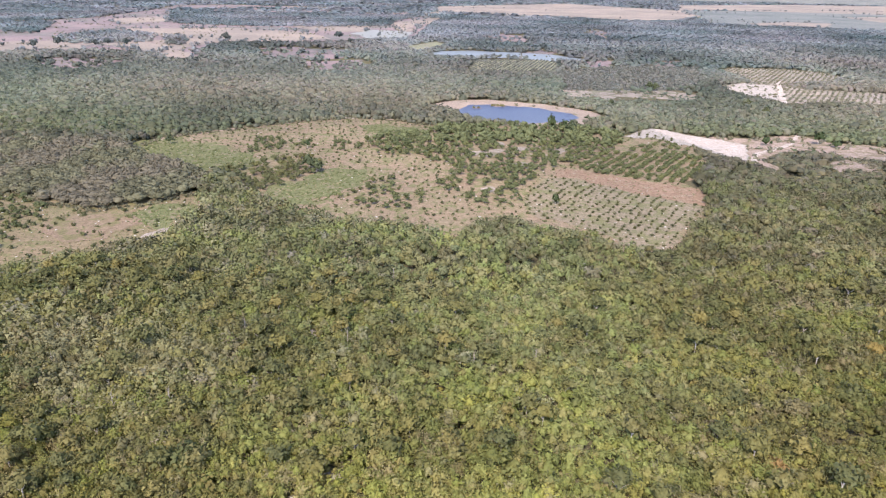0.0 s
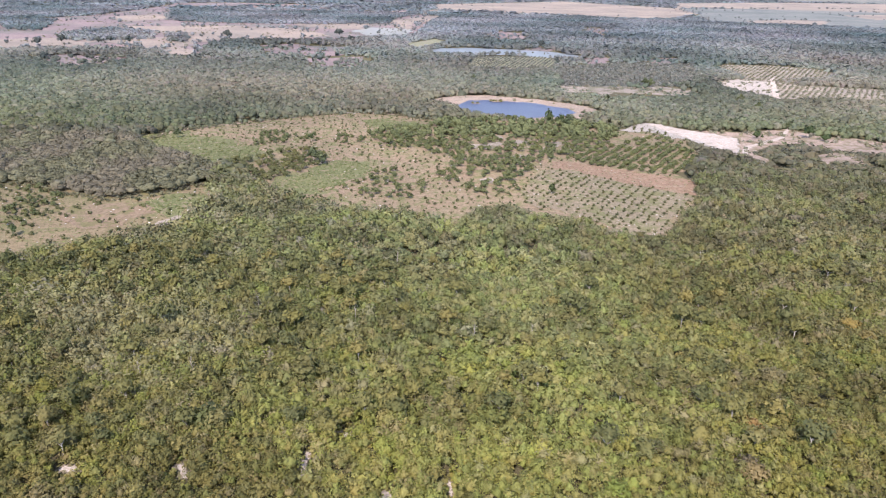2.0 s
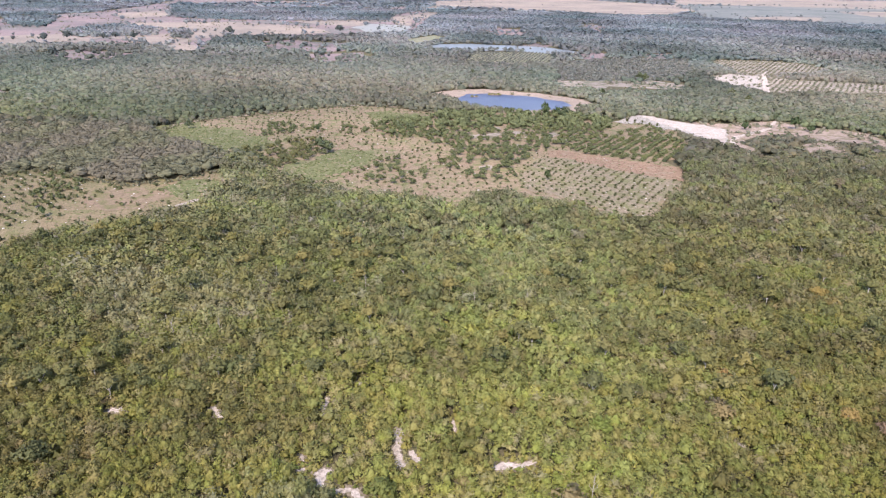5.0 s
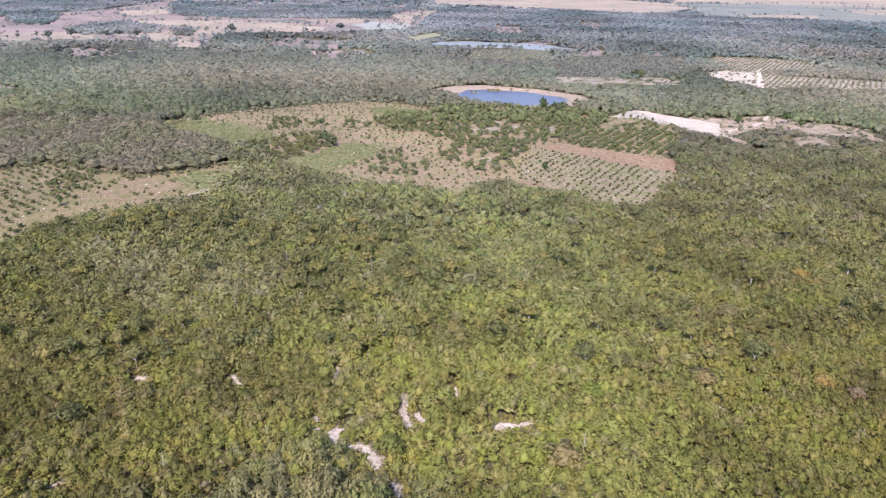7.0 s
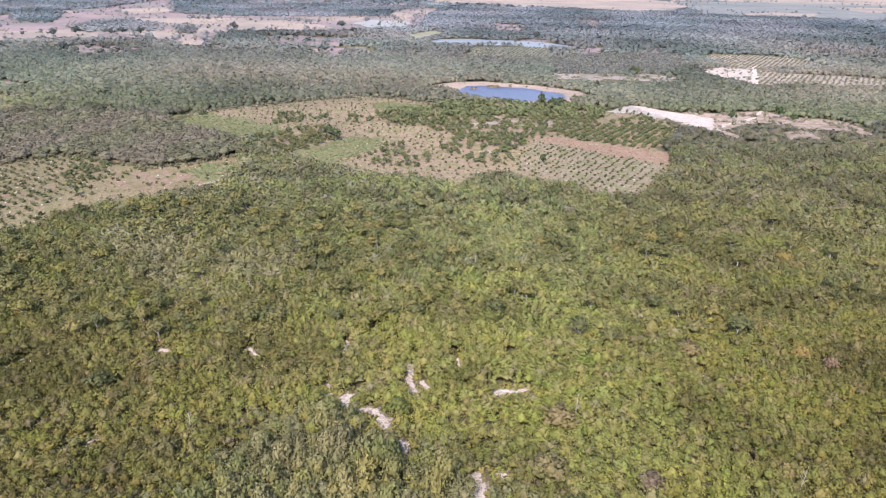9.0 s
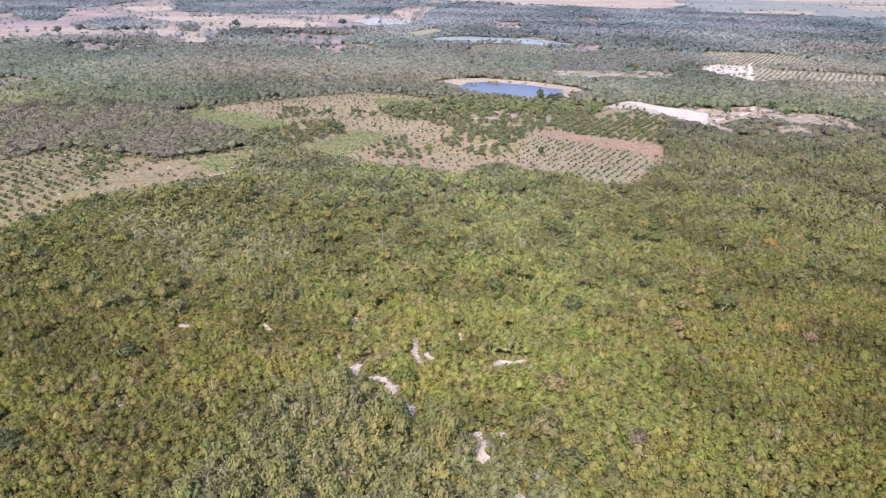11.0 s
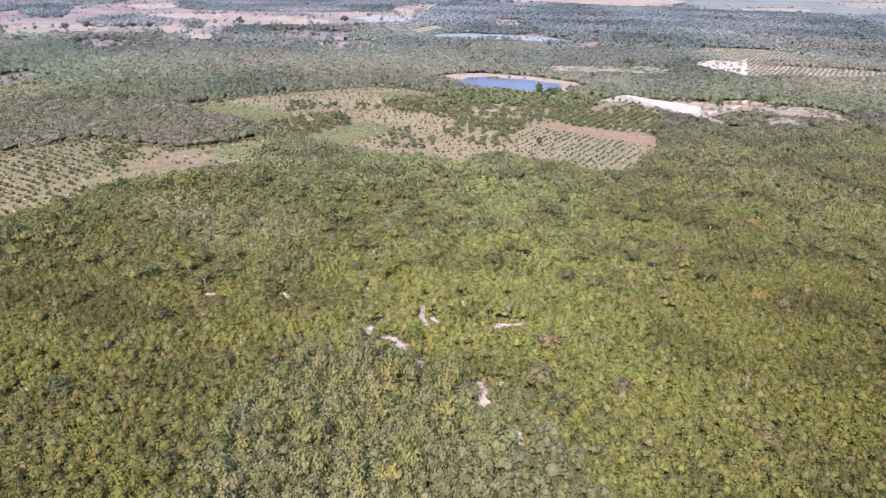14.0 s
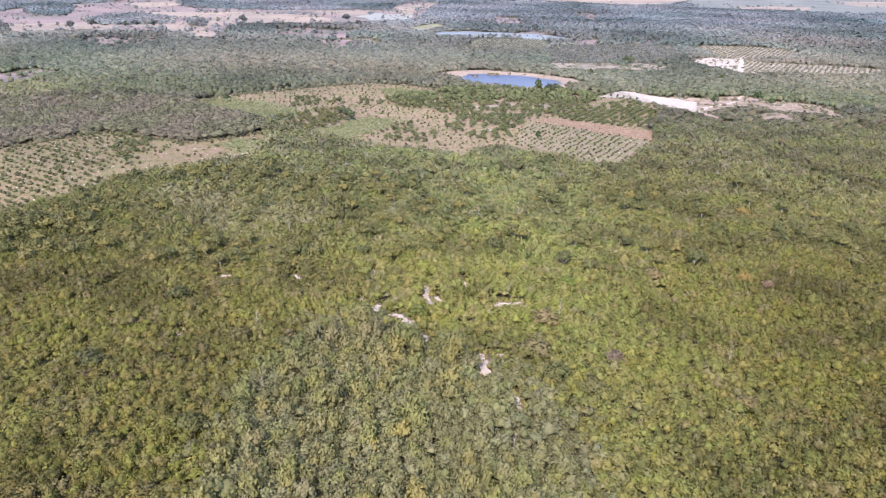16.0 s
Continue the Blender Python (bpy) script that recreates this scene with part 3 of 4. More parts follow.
def spread_out(x0, x1, y0, y1, sx, sy):
    gx, gy = np.meshgrid(np.arange(x0, x1, sx), np.arange(y0, y1, sy))
    gx = gx + (np.arange(gx.shape[0]) % 2)[:, None] * sx * 0.5
    x, y = gx.ravel(), gy.ravel()
    x = x + rng.uniform(-0.52, 0.52, len(x)) * sx
    y = y + rng.uniform(-0.52, 0.52, len(y)) * sy
    half = 0.69 * np.hypot(y + 107, 100) + 14
    return x[np.abs(x) < half], y[np.abs(x) < half]


def wooded(x, y):
    keep = np.ones(len(x), bool)
    wx, wy = x + 3 * (soft(x, y, 5, 1) - 0.5), y + 3 * (soft(x, y, 5, 2) - 0.5)
    for o in OPEN:
        keep &= ~inside(o, wx, wy)
    ragged_x, ragged_y = x + 24 * (soft(x, y, 13, 3) - 0.5), y + 36 * (soft(x, y, 16, 4) - 0.5)
    for o in STRIPS:
        keep &= ~(inside(o, ragged_x, ragged_y) | inside(o, ragged_x, ragged_y + 0.02 * y)) | (rng.uniform(size=len(x)) < 0.16)
    keep &= ~inside(GREENS[1], wx, wy) & ~inside(GREENS[1], wx, wy + 4)
    keep &= ~inside(DRY_WOODS, x, y) & ~(inside(DRY_WOODS, x, y + 8) & (x < -118)) & ~(inside(DRY_WOODS, x, y + 15) & (x < -118))
    for o in PATCHES + PATCHES_TOO:
        spared = rng.uniform(size=len(x)) < 0.10
        keep &= ~(inside(o, ragged_x, ragged_y) | inside(o, ragged_x, ragged_y + 0.022 * y)) | spared
    for o in PLAIN_WOODS:
        keep |= inside(o, x, y) & (rng.uniform(size=len(x)) > 0.3)
    for gap in GAPS:
        keep &= off_streak(x, y, gap) > 1.1
    return x[keep], y[keep]


def tint_for(x, y):
    """Each tree's leaf colour: mixed olive woods, a grey dry block, pale woods and hazed far woods, with glare and
    shade painted in.
    """
    n = len(x)
    w = np.zeros((n, 8))
    s, q = soft(x, y, 45, 11), soft(x, y, 16, 12)
    w[:] = (0.40, 0.30, 0.05, 0.13, 0.06, 0.03, 0.045, 0.004)
    w[:, 0] *= 0.4 + 1.2 * q
    w[:, 2] *= 0.1 + 1.2 * s
    w[:, 3] *= 0.4 + 1.6 * (1 - q)
    dry = inside(DRY_WOODS, x, y)
    w[dry] = (0.05, 0.12, 0.0, 0.10, 0.52, 0.17, 0.04, 0.0)
    grey = inside(GREY_STAND, x + 30 * (q - 0.5) + 5 * rng.normal(size=n), y + 22 * (s - 0.5) + 7 * rng.normal(size=n))
    w[grey] = (0.12, 0.25, 0.02, 0.08, 0.22, 0.08, 0.22, 0.04)
    light = inside(PALE_STAND, x + 12 * (q - 0.5) + 5 * rng.normal(size=n), y + 12 * (s - 0.5) + 5 * rng.normal(size=n))
    w[light] = (0.14, 0.26, 0.08, 0.08, 0.07, 0.02, 0.36, 0.0)
    left = (x < -38 + 40 * (s - 0.5)) & (y < 270) & ~grey
    w[left] = w[left] * np.array((1.0, 0.8, 0.3, 2.6, 2.0, 0.8, 1.0, 1.0))
    right = (x > 60 + 30 * (s - 0.5)) & (y < 330)
    w[right] = w[right] * np.array((0.7, 1.35, 0.8, 1.5, 1.8, 2.2, 0.8, 1.0))
    w[y > 250] *= np.array((1.2, 1.0, 0.2, 1.8, 1.4, 0.6, 0.6, 1.0))
    far = y > 420
    w[far] = w[far] * np.array((0.9, 1.0, 0.15, 1.6, 2.2, 0.8, 0.5, 0.2))
    w /= w.sum(1, keepdims=True)
    k = (rng.uniform(size=(n, 1)) > np.cumsum(w, 1)).sum(1).clip(0, 7)
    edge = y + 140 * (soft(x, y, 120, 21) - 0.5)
    to_mid_haze = np.clip((edge - 320) / 200, 0, 1)[:, None]
    to_far_haze = np.clip((edge - 560) / 750, 0, 1)[:, None]
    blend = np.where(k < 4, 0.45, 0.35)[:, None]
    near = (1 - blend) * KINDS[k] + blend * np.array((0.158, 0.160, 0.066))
    leaf = near + (MID_HAZE[k] - near) * to_mid_haze
    leaf = leaf + (FAR_HAZE[k] - leaf) * to_far_haze
    leaf = np.where(dry[:, None], np.array((0.172, 0.165, 0.128)) + 0.3 * (MID_HAZE[k] - MID_HAZE[4]), leaf)
    # sun glare over the middle woods painted in as brighter leaf colour
    lighter = np.exp(-((x - 8) / 62) ** 2) * np.clip((y - 60) / 60, 0, 1) * np.clip((330 - y) / 60, 0, 1)
    leaf = leaf * (1 + 0.10 * lighter)[:, None] * np.where((y > 125 + 40 * rng.uniform(-1, 1, n)) & (y < 420) & ~dry, 0.97, 1.0)[:, None]
    group = soft(x, y, 7, 71) + 0.12 * rng.normal(size=n)
    leaf = leaf * np.where((group > 0.72) & (y < 420), 0.74, 1.0)[:, None]
    leaf = leaf * np.where(((group < 0.27) & (y < 330))[:, None], np.array((1.04, 1.07, 0.90)), 1.0)
    leaf = leaf * np.where(((y < 330) & ~dry)[:, None], np.stack([np.full(n, 0.97), np.ones(n), np.interp(y, [40, 130], [1.06, 0.95])], -1), 1.0)
    leaf = leaf * (1 + np.clip((x - 40) / 60, 0, 1) * np.clip((330 - y) / 80, 0, 1))[:, None] ** np.array((0.06, 0.0, -0.06))
    # shade at the left and right sides painted into the leaf colour
    left_shade = np.clip((-30 - x) / 40, 0, 1) * np.clip((150 - y) / 60, 0, 1)
    leaf = leaf * (1 - 0.25 * left_shade - 0.27 * np.clip((x - 45) / 60, 0, 1) * np.clip((150 - y) / 60, 0, 1) + 0.09 * np.clip((y - 420) / 200, 0, 1))[:, None]
    # redder leaf tone here and there; blue rising with distance is painted haze
    rusty = 1.07 + 0.05 * np.clip((-30 - x) / 40, 0, 1) * np.clip((115 - y) / 30, 0.35, 1) + 0.03 * np.clip((x - 40) / 60, 0, 1) + 0.05 * np.clip((30 - x) / 40, 0, 1) * np.clip((170 - y) / 60, 0, 1)
    haze_and_shade = np.stack([rusty, np.ones(n), np.interp(y, [40, 90, 130, 180, 250, 340], [0.71, 0.79, 0.87, 1.0, 1.18, 1.26])], -1)
    # glare in the middle and shade at both sides painted into leaf brightness
    haze_and_shade *= (np.interp(y, [90, 120, 190, 230, 330, 380], [1.10, 1.17, 1.17, 1.0, 0.95, 1.0]) + 0.07 * np.exp(-((x - 5) / 50) ** 2) * np.interp(y, [90, 115], [0, 1]))[:, None]
    haze_and_shade *= (1 - 0.17 * np.clip((-25 - x) / 45, 0, 1) * np.interp(y, [95, 130, 190, 230], [0, 1, 1, 0.2]) - 0.15 * np.clip((x - 70) / 50, 0, 1) * np.interp(y, [95, 130, 220, 260], [0.3, 1, 1, 0.3]))[:, None]
    haze_and_shade[k > 3, 2] = np.minimum(haze_and_shade[k > 3, 2], 1.05)
    leaf = leaf * np.where(((y < 420) & ~light)[:, None], haze_and_shade, 1.0)
    khaki = rng.uniform(0.0, 0.85, (n, 1))
    # leaves farther off lean to blue, more haze in the colour
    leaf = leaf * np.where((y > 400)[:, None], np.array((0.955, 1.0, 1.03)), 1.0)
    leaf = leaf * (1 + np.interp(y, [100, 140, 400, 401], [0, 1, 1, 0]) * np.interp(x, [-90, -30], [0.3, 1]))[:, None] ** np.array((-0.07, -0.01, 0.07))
    # near right woods darkened a little too, as painted shade
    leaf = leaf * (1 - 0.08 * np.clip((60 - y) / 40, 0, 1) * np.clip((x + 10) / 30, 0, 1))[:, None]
    leaf = np.where(grey[:, None], (1 - khaki) * leaf + khaki * np.array((0.200, 0.190, 0.100)), leaf)
    leaf = np.where(light[:, None], 0.5 * leaf + 0.5 * np.array((0.176, 0.170, 0.080)), leaf)
    return leaf * (1 + np.where(y > 340, 0.19, 0.13)[:, None] * rng.uniform(-1, 1, (n, 1))) * np.exp(rng.normal(size=(n, 3)) * np.where(y[:, None] < 420, np.array((0.022, 0.012, 0.035)), 0.02)), k


def belt(name, label, y0, y1, sx, sy, shapes, r0, r1, h0, h1, spare=None, leaf=None, blur=18):
    x, y = wooded(*spread_out(-2600, 2600, y0 - (60 if y0 > 0 else 0), y1 + 60, sx, sy))
    drift = y + 50 * (soft(x, y, 22, 41) - 0.5) + blur * (rng.uniform(size=len(x)) - 0.5)
    kept = ((drift >= y0 - 5) | (y0 < 0)) & (drift < y1 + 5)
    x, y = x[kept], y[kept]
    if spare is not None:
        single = inside(PALE_STAND, x, y) & (y > -14) & (rng.uniform(size=len(x)) < 0.30)
        single &= np.min([off_streak(x, y + d, gap) for gap in GAPS for d in (0, 2.5, 5, 7.5)], axis=0) > 1.8
        spare += [(float(a) + 0.7, float(b)) for a, b in zip(x[single], y[single])][:280]
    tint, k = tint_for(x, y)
    size = rng.uniform(0, 1, len(x)) ** 1.4
    radius = r0 + (r1 - r0) * size
    height = h0 + (h1 - h0) * (0.28 * size + 0.30 * rng.uniform(0, 1, len(x)) + 0.42 * soft(x, y, 14, 31))
    big = (k < 4) & (rng.uniform(0, 1, len(x)) < np.where(y > 350, 0.04, np.where(y > 110, 0.03, 0.012)))
    radius[big] *= 1.6
    height[big] *= 1.3
    tint[big] *= 0.74
    rim = inside(grown(CLEARING, 5), x, y) & (y > 345)
    height[rim] *= 0.6
    radius[rim] *= 0.85
    dryness = np.where(y > 340, soft(x, y, 55, 101) - 0.5, 0.0)
    tint *= np.stack([1 + 0.34 * dryness, 1 + 0.12 * dryness, 1 + 0.14 * dryness], -1)
    stand = (0.14 + 0.40 * np.clip((y - 340) / 200, 0, 1)) * (soft(x, y, 70, 51) - 0.5) + 0.2 * (soft(x, y, 24, 52) - 0.5)
    tint *= 1 + stand[:, None]
    height *= 1 - 0.5 * stand
    tall_wood = np.clip((-30 - x) / 40, 0, 1) * np.clip((y - 95) / 40, 0, 1) * (y < 330)
    radius *= 1 + 0.42 * tall_wood
    height *= 1 + 0.28 * tall_wood
    for o in [YARD, QUARRY, FAR_SAND, FAR_ROAD] + FAR_ORCHARDS + SOILS + STRIPS:
        low = inside(o, x, y + 0.055 * (y + 50)) | inside(o, x, y + 0.028 * (y + 50))
        height[low] *= 0.32
        radius[low] *= 0.8
    if y0 < 0:
        stand = inside(PALE_STAND, x, y)
        radius[stand] *= 1.2
        height[stand] *= 1.25
        for gap in GAPS:
            for reach in (0, 1, 2, 3, 4, 5, 6):
                before = off_streak(x, y + reach, gap) < 0.5 * radius
                height[before] = np.minimum(height[before], max(0.9, reach / 1.6))
                radius[before] = np.minimum(radius[before], max(0.9, 0.5 + 0.3 * reach))
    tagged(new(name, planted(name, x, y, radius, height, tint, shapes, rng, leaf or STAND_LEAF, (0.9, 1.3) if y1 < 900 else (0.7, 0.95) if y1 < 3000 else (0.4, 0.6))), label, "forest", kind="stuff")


NEAR = [crown(rng, 8 + k % 4, 176, 0.09, core=0, full=(0.5, 0.76), loose=0.4, own=0.4, reach=0.92, tall=1.05, puff=1.08, whole=0.55) for k in range(14)]
UNDER = [crown(rng, 4, 24, 0.24, core=0, loose=0.5, own=0.6, lift=0.2, reach=0.9, tall=0.7) for k in range(6)]
NEXT = [crown(rng, 8 + k % 3, 132, 0.1, core=0, full=(0.5, 0.76), loose=0.35, own=0.35, reach=0.9, tall=1.0, puff=1.12, whole=0.6) for k in range(12)]
MIDDLE = [crown(rng, 7 + k % 3, 92, 0.13, core=0, full=(0.55, 0.8), loose=0.3, own=0.3, reach=0.88, tall=0.95, puff=1.2, whole=0.9) for k in range(10)]
FAR = [crown(rng, 5, 20, 0.22, core=1, loose=0.3, own=0.3, full=(0.62, 0.92), tall=0.85, puff=1.2, whole=1.0, lift=0.3) for k in range(8)]
BROAD = [crown(rng, 8, 110, 0.14, core=1, loose=0.25, own=0.25, full=(0.68, 0.95), reach=0.85, tall=0.58, puff=1.25, whole=1.2, lift=0.15) for k in range(10)]
DISTANT = [clump(rng) for k in range(6)]
SINGLES = []
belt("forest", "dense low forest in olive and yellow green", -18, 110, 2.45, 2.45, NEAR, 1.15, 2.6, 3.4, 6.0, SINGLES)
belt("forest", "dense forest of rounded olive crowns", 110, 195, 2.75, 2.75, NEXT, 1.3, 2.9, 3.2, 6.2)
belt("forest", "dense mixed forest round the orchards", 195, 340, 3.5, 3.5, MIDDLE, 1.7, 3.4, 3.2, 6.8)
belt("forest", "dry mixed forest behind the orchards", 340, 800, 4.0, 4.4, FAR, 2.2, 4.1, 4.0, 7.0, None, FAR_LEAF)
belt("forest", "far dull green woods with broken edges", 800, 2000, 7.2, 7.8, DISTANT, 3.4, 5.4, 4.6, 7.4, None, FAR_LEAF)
belt("forest", "dim woods near the horizon, tinted bluish for haze", 2000, 4700, 25, 34, DISTANT, 13.0, 19.0, 5.5, 9.5, None, FAR_LEAF)

# saplings and vines that close the canopy's gaps
ux, uy = wooded(*spread_out(-260, 260, -20, 200, 2.5, 2.5))
clear = np.min([off_streak(ux, uy + d, gap) for gap in GAPS for d in (0, 2.0, 4.0)], axis=0) > 1.3
ux, uy = ux[clear], uy[clear]
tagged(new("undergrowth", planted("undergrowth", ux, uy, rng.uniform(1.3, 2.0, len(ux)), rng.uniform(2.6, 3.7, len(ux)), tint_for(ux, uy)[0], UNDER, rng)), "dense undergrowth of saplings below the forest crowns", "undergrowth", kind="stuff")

# dry-season woods beside the left field: broad, grey-brown, rounded crowns
dx, dy = spread_out(-430, -110, 200, 415, 4.2, 4.4)
held = inside(DRY_WOODS, dx + 3 * (soft(dx, dy, 5, 1) - 0.5), dy + 4 * (soft(dx, dy, 7, 2) - 0.5))
dx, dy = dx[held], dy[held]
bare_share = soft(dx, dy, 9, 81) + 0.12 * rng.normal(size=len(dx))
dull = np.where((bare_share > 0.56)[:, None], np.array((0.196, 0.178, 0.130)), np.where((bare_share < 0.42)[:, None], np.array((0.174, 0.174, 0.110)), np.array((0.186, 0.175, 0.120))))
wide = rng.uniform(0, 1, len(dx)) ** 1.5
dry_radius, dry_height = 2.3 + 2.3 * wide, 3.7 + 1.6 * wide + 1.2 * soft(dx, dy, 18, 82)
rim = inside(grown(LEFT_FIELD, 4.5), dx, dy)
dry_height[rim] *= 0.75
tagged(new("forest", planted("forest", dx, dy, dry_radius, dry_height, dull * np.array((0.80, 0.795, 0.77)) * rng.uniform(0.76, 1.2, (len(dx), 1)), BROAD, rng, STAND_LEAF, (0.8, 1.1))), "dry grey-brown woods of broad round crowns", "forest", kind="stuff")

# scrub along the woods' edges, where the trees meet the fields
sx, sy = [], []
for ring, from_y in [(LEFT_FIELD, 240), (CLEARING, 400)]:
    for (ax, ay), (bx, by) in zip(ring, ring[1:] + ring[:1]):
        for f in np.arange(0, 1, 1.1 / math.hypot(bx - ax, by - ay)):
            if ay + f * (by - ay) > from_y and rng.uniform() < 0.8:
                sx.append(ax + f * (bx - ax) + rng.normal() * 1.2)
                sy.append(ay + f * (by - ay) + rng.normal() * 1.0 - 0.3)
sx, sy = np.array(sx), np.array(sy)
kept = ~inside(MANGO, sx, sy) & ~inside(QUARRY, sx, sy) & ~inside(HEDGE, sx, sy)
sx, sy = sx[kept], sy[kept]
tagged(new("scrub", planted("scrub", sx, sy, rng.uniform(0.7, 1.5, len(sx)), rng.uniform(0.9, 2.6, len(sx)), np.array((0.140, 0.136, 0.084)) * rng.uniform(0.75, 1.25, (len(sx), 1)), UNDER, rng)), "dry olive scrub along the edge of the woods", "scrub", kind="stuff")

# the forest goes on under, behind and beside the drone
for label, x0, x1, y0, y1, step, shapes, r0, r1 in [("low mixed forest going on below the drone", -96, 96, -150, -18, 3.0, UNDER, 1.5, 2.8), ("low forest going on all round", -230, 230, -290, 170, 4.5, UNDER, 2.4, 3.7)]:
    bx, by = np.meshgrid(np.arange(x0, x1, step), np.arange(y0, y1, step))
    bx = bx + (np.arange(bx.shape[0]) % 2)[:, None] * step * 0.5
    bx, by = bx.ravel() + rng.uniform(-0.55, 0.55, bx.size) * step, by.ravel() + rng.uniform(-0.55, 0.55, bx.size) * step
    if step > 4:
        far_side = ~((np.abs(bx) < 97) & (by > -151) & (by < -17)) & ~((np.abs(bx) < 0.69 * np.hypot(by + 107, 100) + 15) & (by >= -17)) & (np.abs(bx) < 0.69 * np.hypot(by + 107, 100) + 75) & ~inside(grown(LEFT_FIELD, 4), bx, by)
        bx, by = bx[far_side], by[far_side]
    tagged(new("forest", planted("forest", bx, by, rng.uniform(r0, r1, len(bx)), rng.uniform(3.4, 5.8, len(bx)), tint_for(bx, by)[0], shapes, rng, STAND_LEAF, (0.9, 1.2))), label, "forest", kind="stuff")

# ---- orchard trees: each one a thing of its own ----
def limb_mesh(name, points, radii, sides=6):
    """A tapered, bent stem through the points."""
    V, T = [], []
    for (px, py, pz), r in zip(points, radii):
        for k in range(sides):
            a = 2 * math.pi * k / sides
            V.append((px + r * math.cos(a), py + r * math.sin(a), pz))
    for j in range(len(points) - 1):
        for k in range(sides):
            a, b, c, d = j * sides + k, j * sides + (k + 1) % sides, (j + 1) * sides + (k + 1) % sides, (j + 1) * sides + k
            T += [(a, b, c), (a, c, d)]
    return fast_mesh(name, V, T, None, BARK)


def tree_thing(name, label, category, group, radius, height, tint, lumps, sprays, size, trunk=0.12, limbs=2, flat=1.0):
    """A tree at the origin: trunk, limbs and a crown."""
    base = new(name)
    tagged(base, label, category, group)
    sv, st, sn = crown(rng, lumps, sprays, size, core=0, full=(0.6, 0.85), loose=0.4, own=0.45, reach=0.9, whole=0.7)
    v = sv * np.array([radius, radius, radius * flat])
    v[:, 2] += height - v[:, 2].max()
    mid = height - radius * flat * 0.9
    tints = np.repeat(np.array(tint)[None], len(v), 0)
    part("trunk", limb_mesh("trunk", [(0, 0, -0.1), (0.05, 0.03, mid * 0.5), (0.02, -0.04, mid)], (trunk, trunk * 0.8, trunk * 0.5)), base)
    for k in range(limbs):
        a = rng.uniform(0, 6.28)
        part("limb", limb_mesh("limb", [(0, 0, mid * 0.6), (0.4 * radius * math.cos(a), 0.4 * radius * math.sin(a), mid * 0.95), (0.7 * radius * math.cos(a), 0.7 * radius * math.sin(a), mid + 0.3 * radius)], (trunk * 0.55, trunk * 0.4, trunk * 0.15), 4), base)
    part("crown", fast_mesh("crown", v, st, tints, LEAF, sn), base)
    return base


def orchard(kinds, spots, low=0.8, high=1.2):
    """Copies of a few model trees over the spots; the models take the first spots."""
    for i, (x, y) in enumerate(spots):
        s = rng.uniform(low, high)
        m = pose(x, y, 0, 0, 0, rng.uniform(0, 360)) @ Matrix.Diagonal((s, s, s * rng.uniform(0.85, 1.15), 1))
        if i < len(kinds):
            kinds[i].matrix_basis = m
        else:
            k = kinds[int(rng.integers(0, len(kinds)))]
            c = copy_thing(k, pose(0, 0, 0))
            c.matrix_basis = m


def grid_spots(poly, ax, ay, along, across, jitter, drop=0.05):
    """Spots on a planting grid whose rows run along (ax, ay), inside the outline."""
    cx, cy = sum(p[0] for p in poly) / len(poly), sum(p[1] for p in poly) / len(poly)
    n = math.hypot(ax, ay)
    ux, uy = ax / n, ay / n
    i, j = np.meshgrid(np.arange(-75, 76) * along, np.arange(-75, 76) * across)
    x = cx + i.ravel() * ux - j.ravel() * uy + rng.normal(size=i.size) * jitter
    y = cy + i.ravel() * uy + j.ravel() * ux + rng.normal(size=i.size) * jitter
    ok = inside(poly, x, y) & (rng.uniform(size=i.size) > drop)
    return [(float(a), float(b)) for a, b in zip(x[ok], y[ok])]


def trees(count, name, label, category, group, **how):
    return [tree_thing(name, label, category, group, **how) for k in range(count)]


MANGO_TINT, BUSH_TINT = (0.120, 0.136, 0.064), (0.086, 0.092, 0.042)
OLD = sorted(grid_spots(MANGO, 0.54, 0.84, 5.0, 5.0, 1.1, 0.14), key=lambda p: p[1])
# bare soil shows where the old orchard has died back
OLD = [p for p in OLD if all(math.hypot(p[0] - gx, p[1] - gy) > r for gx, gy, r in [(20, 400, 5), (28, 395, 5), (34, 404, 5), (48, 413, 5), (50, 399, 5), (25, 327, 6), (45, 373, 5), (76, 407, 6), (37, 424, 5), (19, 442, 4)])]
orchard(trees(6, "mango_tree", "round dark green mango tree in an old orchard", "tree", "old orchard trees", radius=2.5, height=4.2, tint=MANGO_TINT, lumps=7, sprays=110, size=0.19, limbs=1),
        OLD[:290], 0.55, 1.08)
orchard(trees(4, "fruit_tree", "dark green fruit tree in a tight row", "tree", "row orchard trees", radius=2.0, height=2.9, tint=MANGO_TINT, lumps=7, sprays=80, size=0.22),
        [p for p in grid_spots(HEDGE, 0.56, 0.83, 2.9, 5.7, 0.35, 0.12) if p[1] < 404 + 8 * math.sin(p[0]) or rng.uniform() < 0.22], 0.6, 1.1)
orchard(trees(4, "young_fruit_tree", "small young fruit bush on dry grass", "bush", "young orchard bushes", radius=0.85, height=1.3, tint=BUSH_TINT, lumps=4, sprays=26, size=0.26, trunk=0.05, limbs=1),
        grid_spots(YOUNG, 0.84, -0.54, 4.4, 4.4, 0.4, 0.08), 0.75, 1.35)


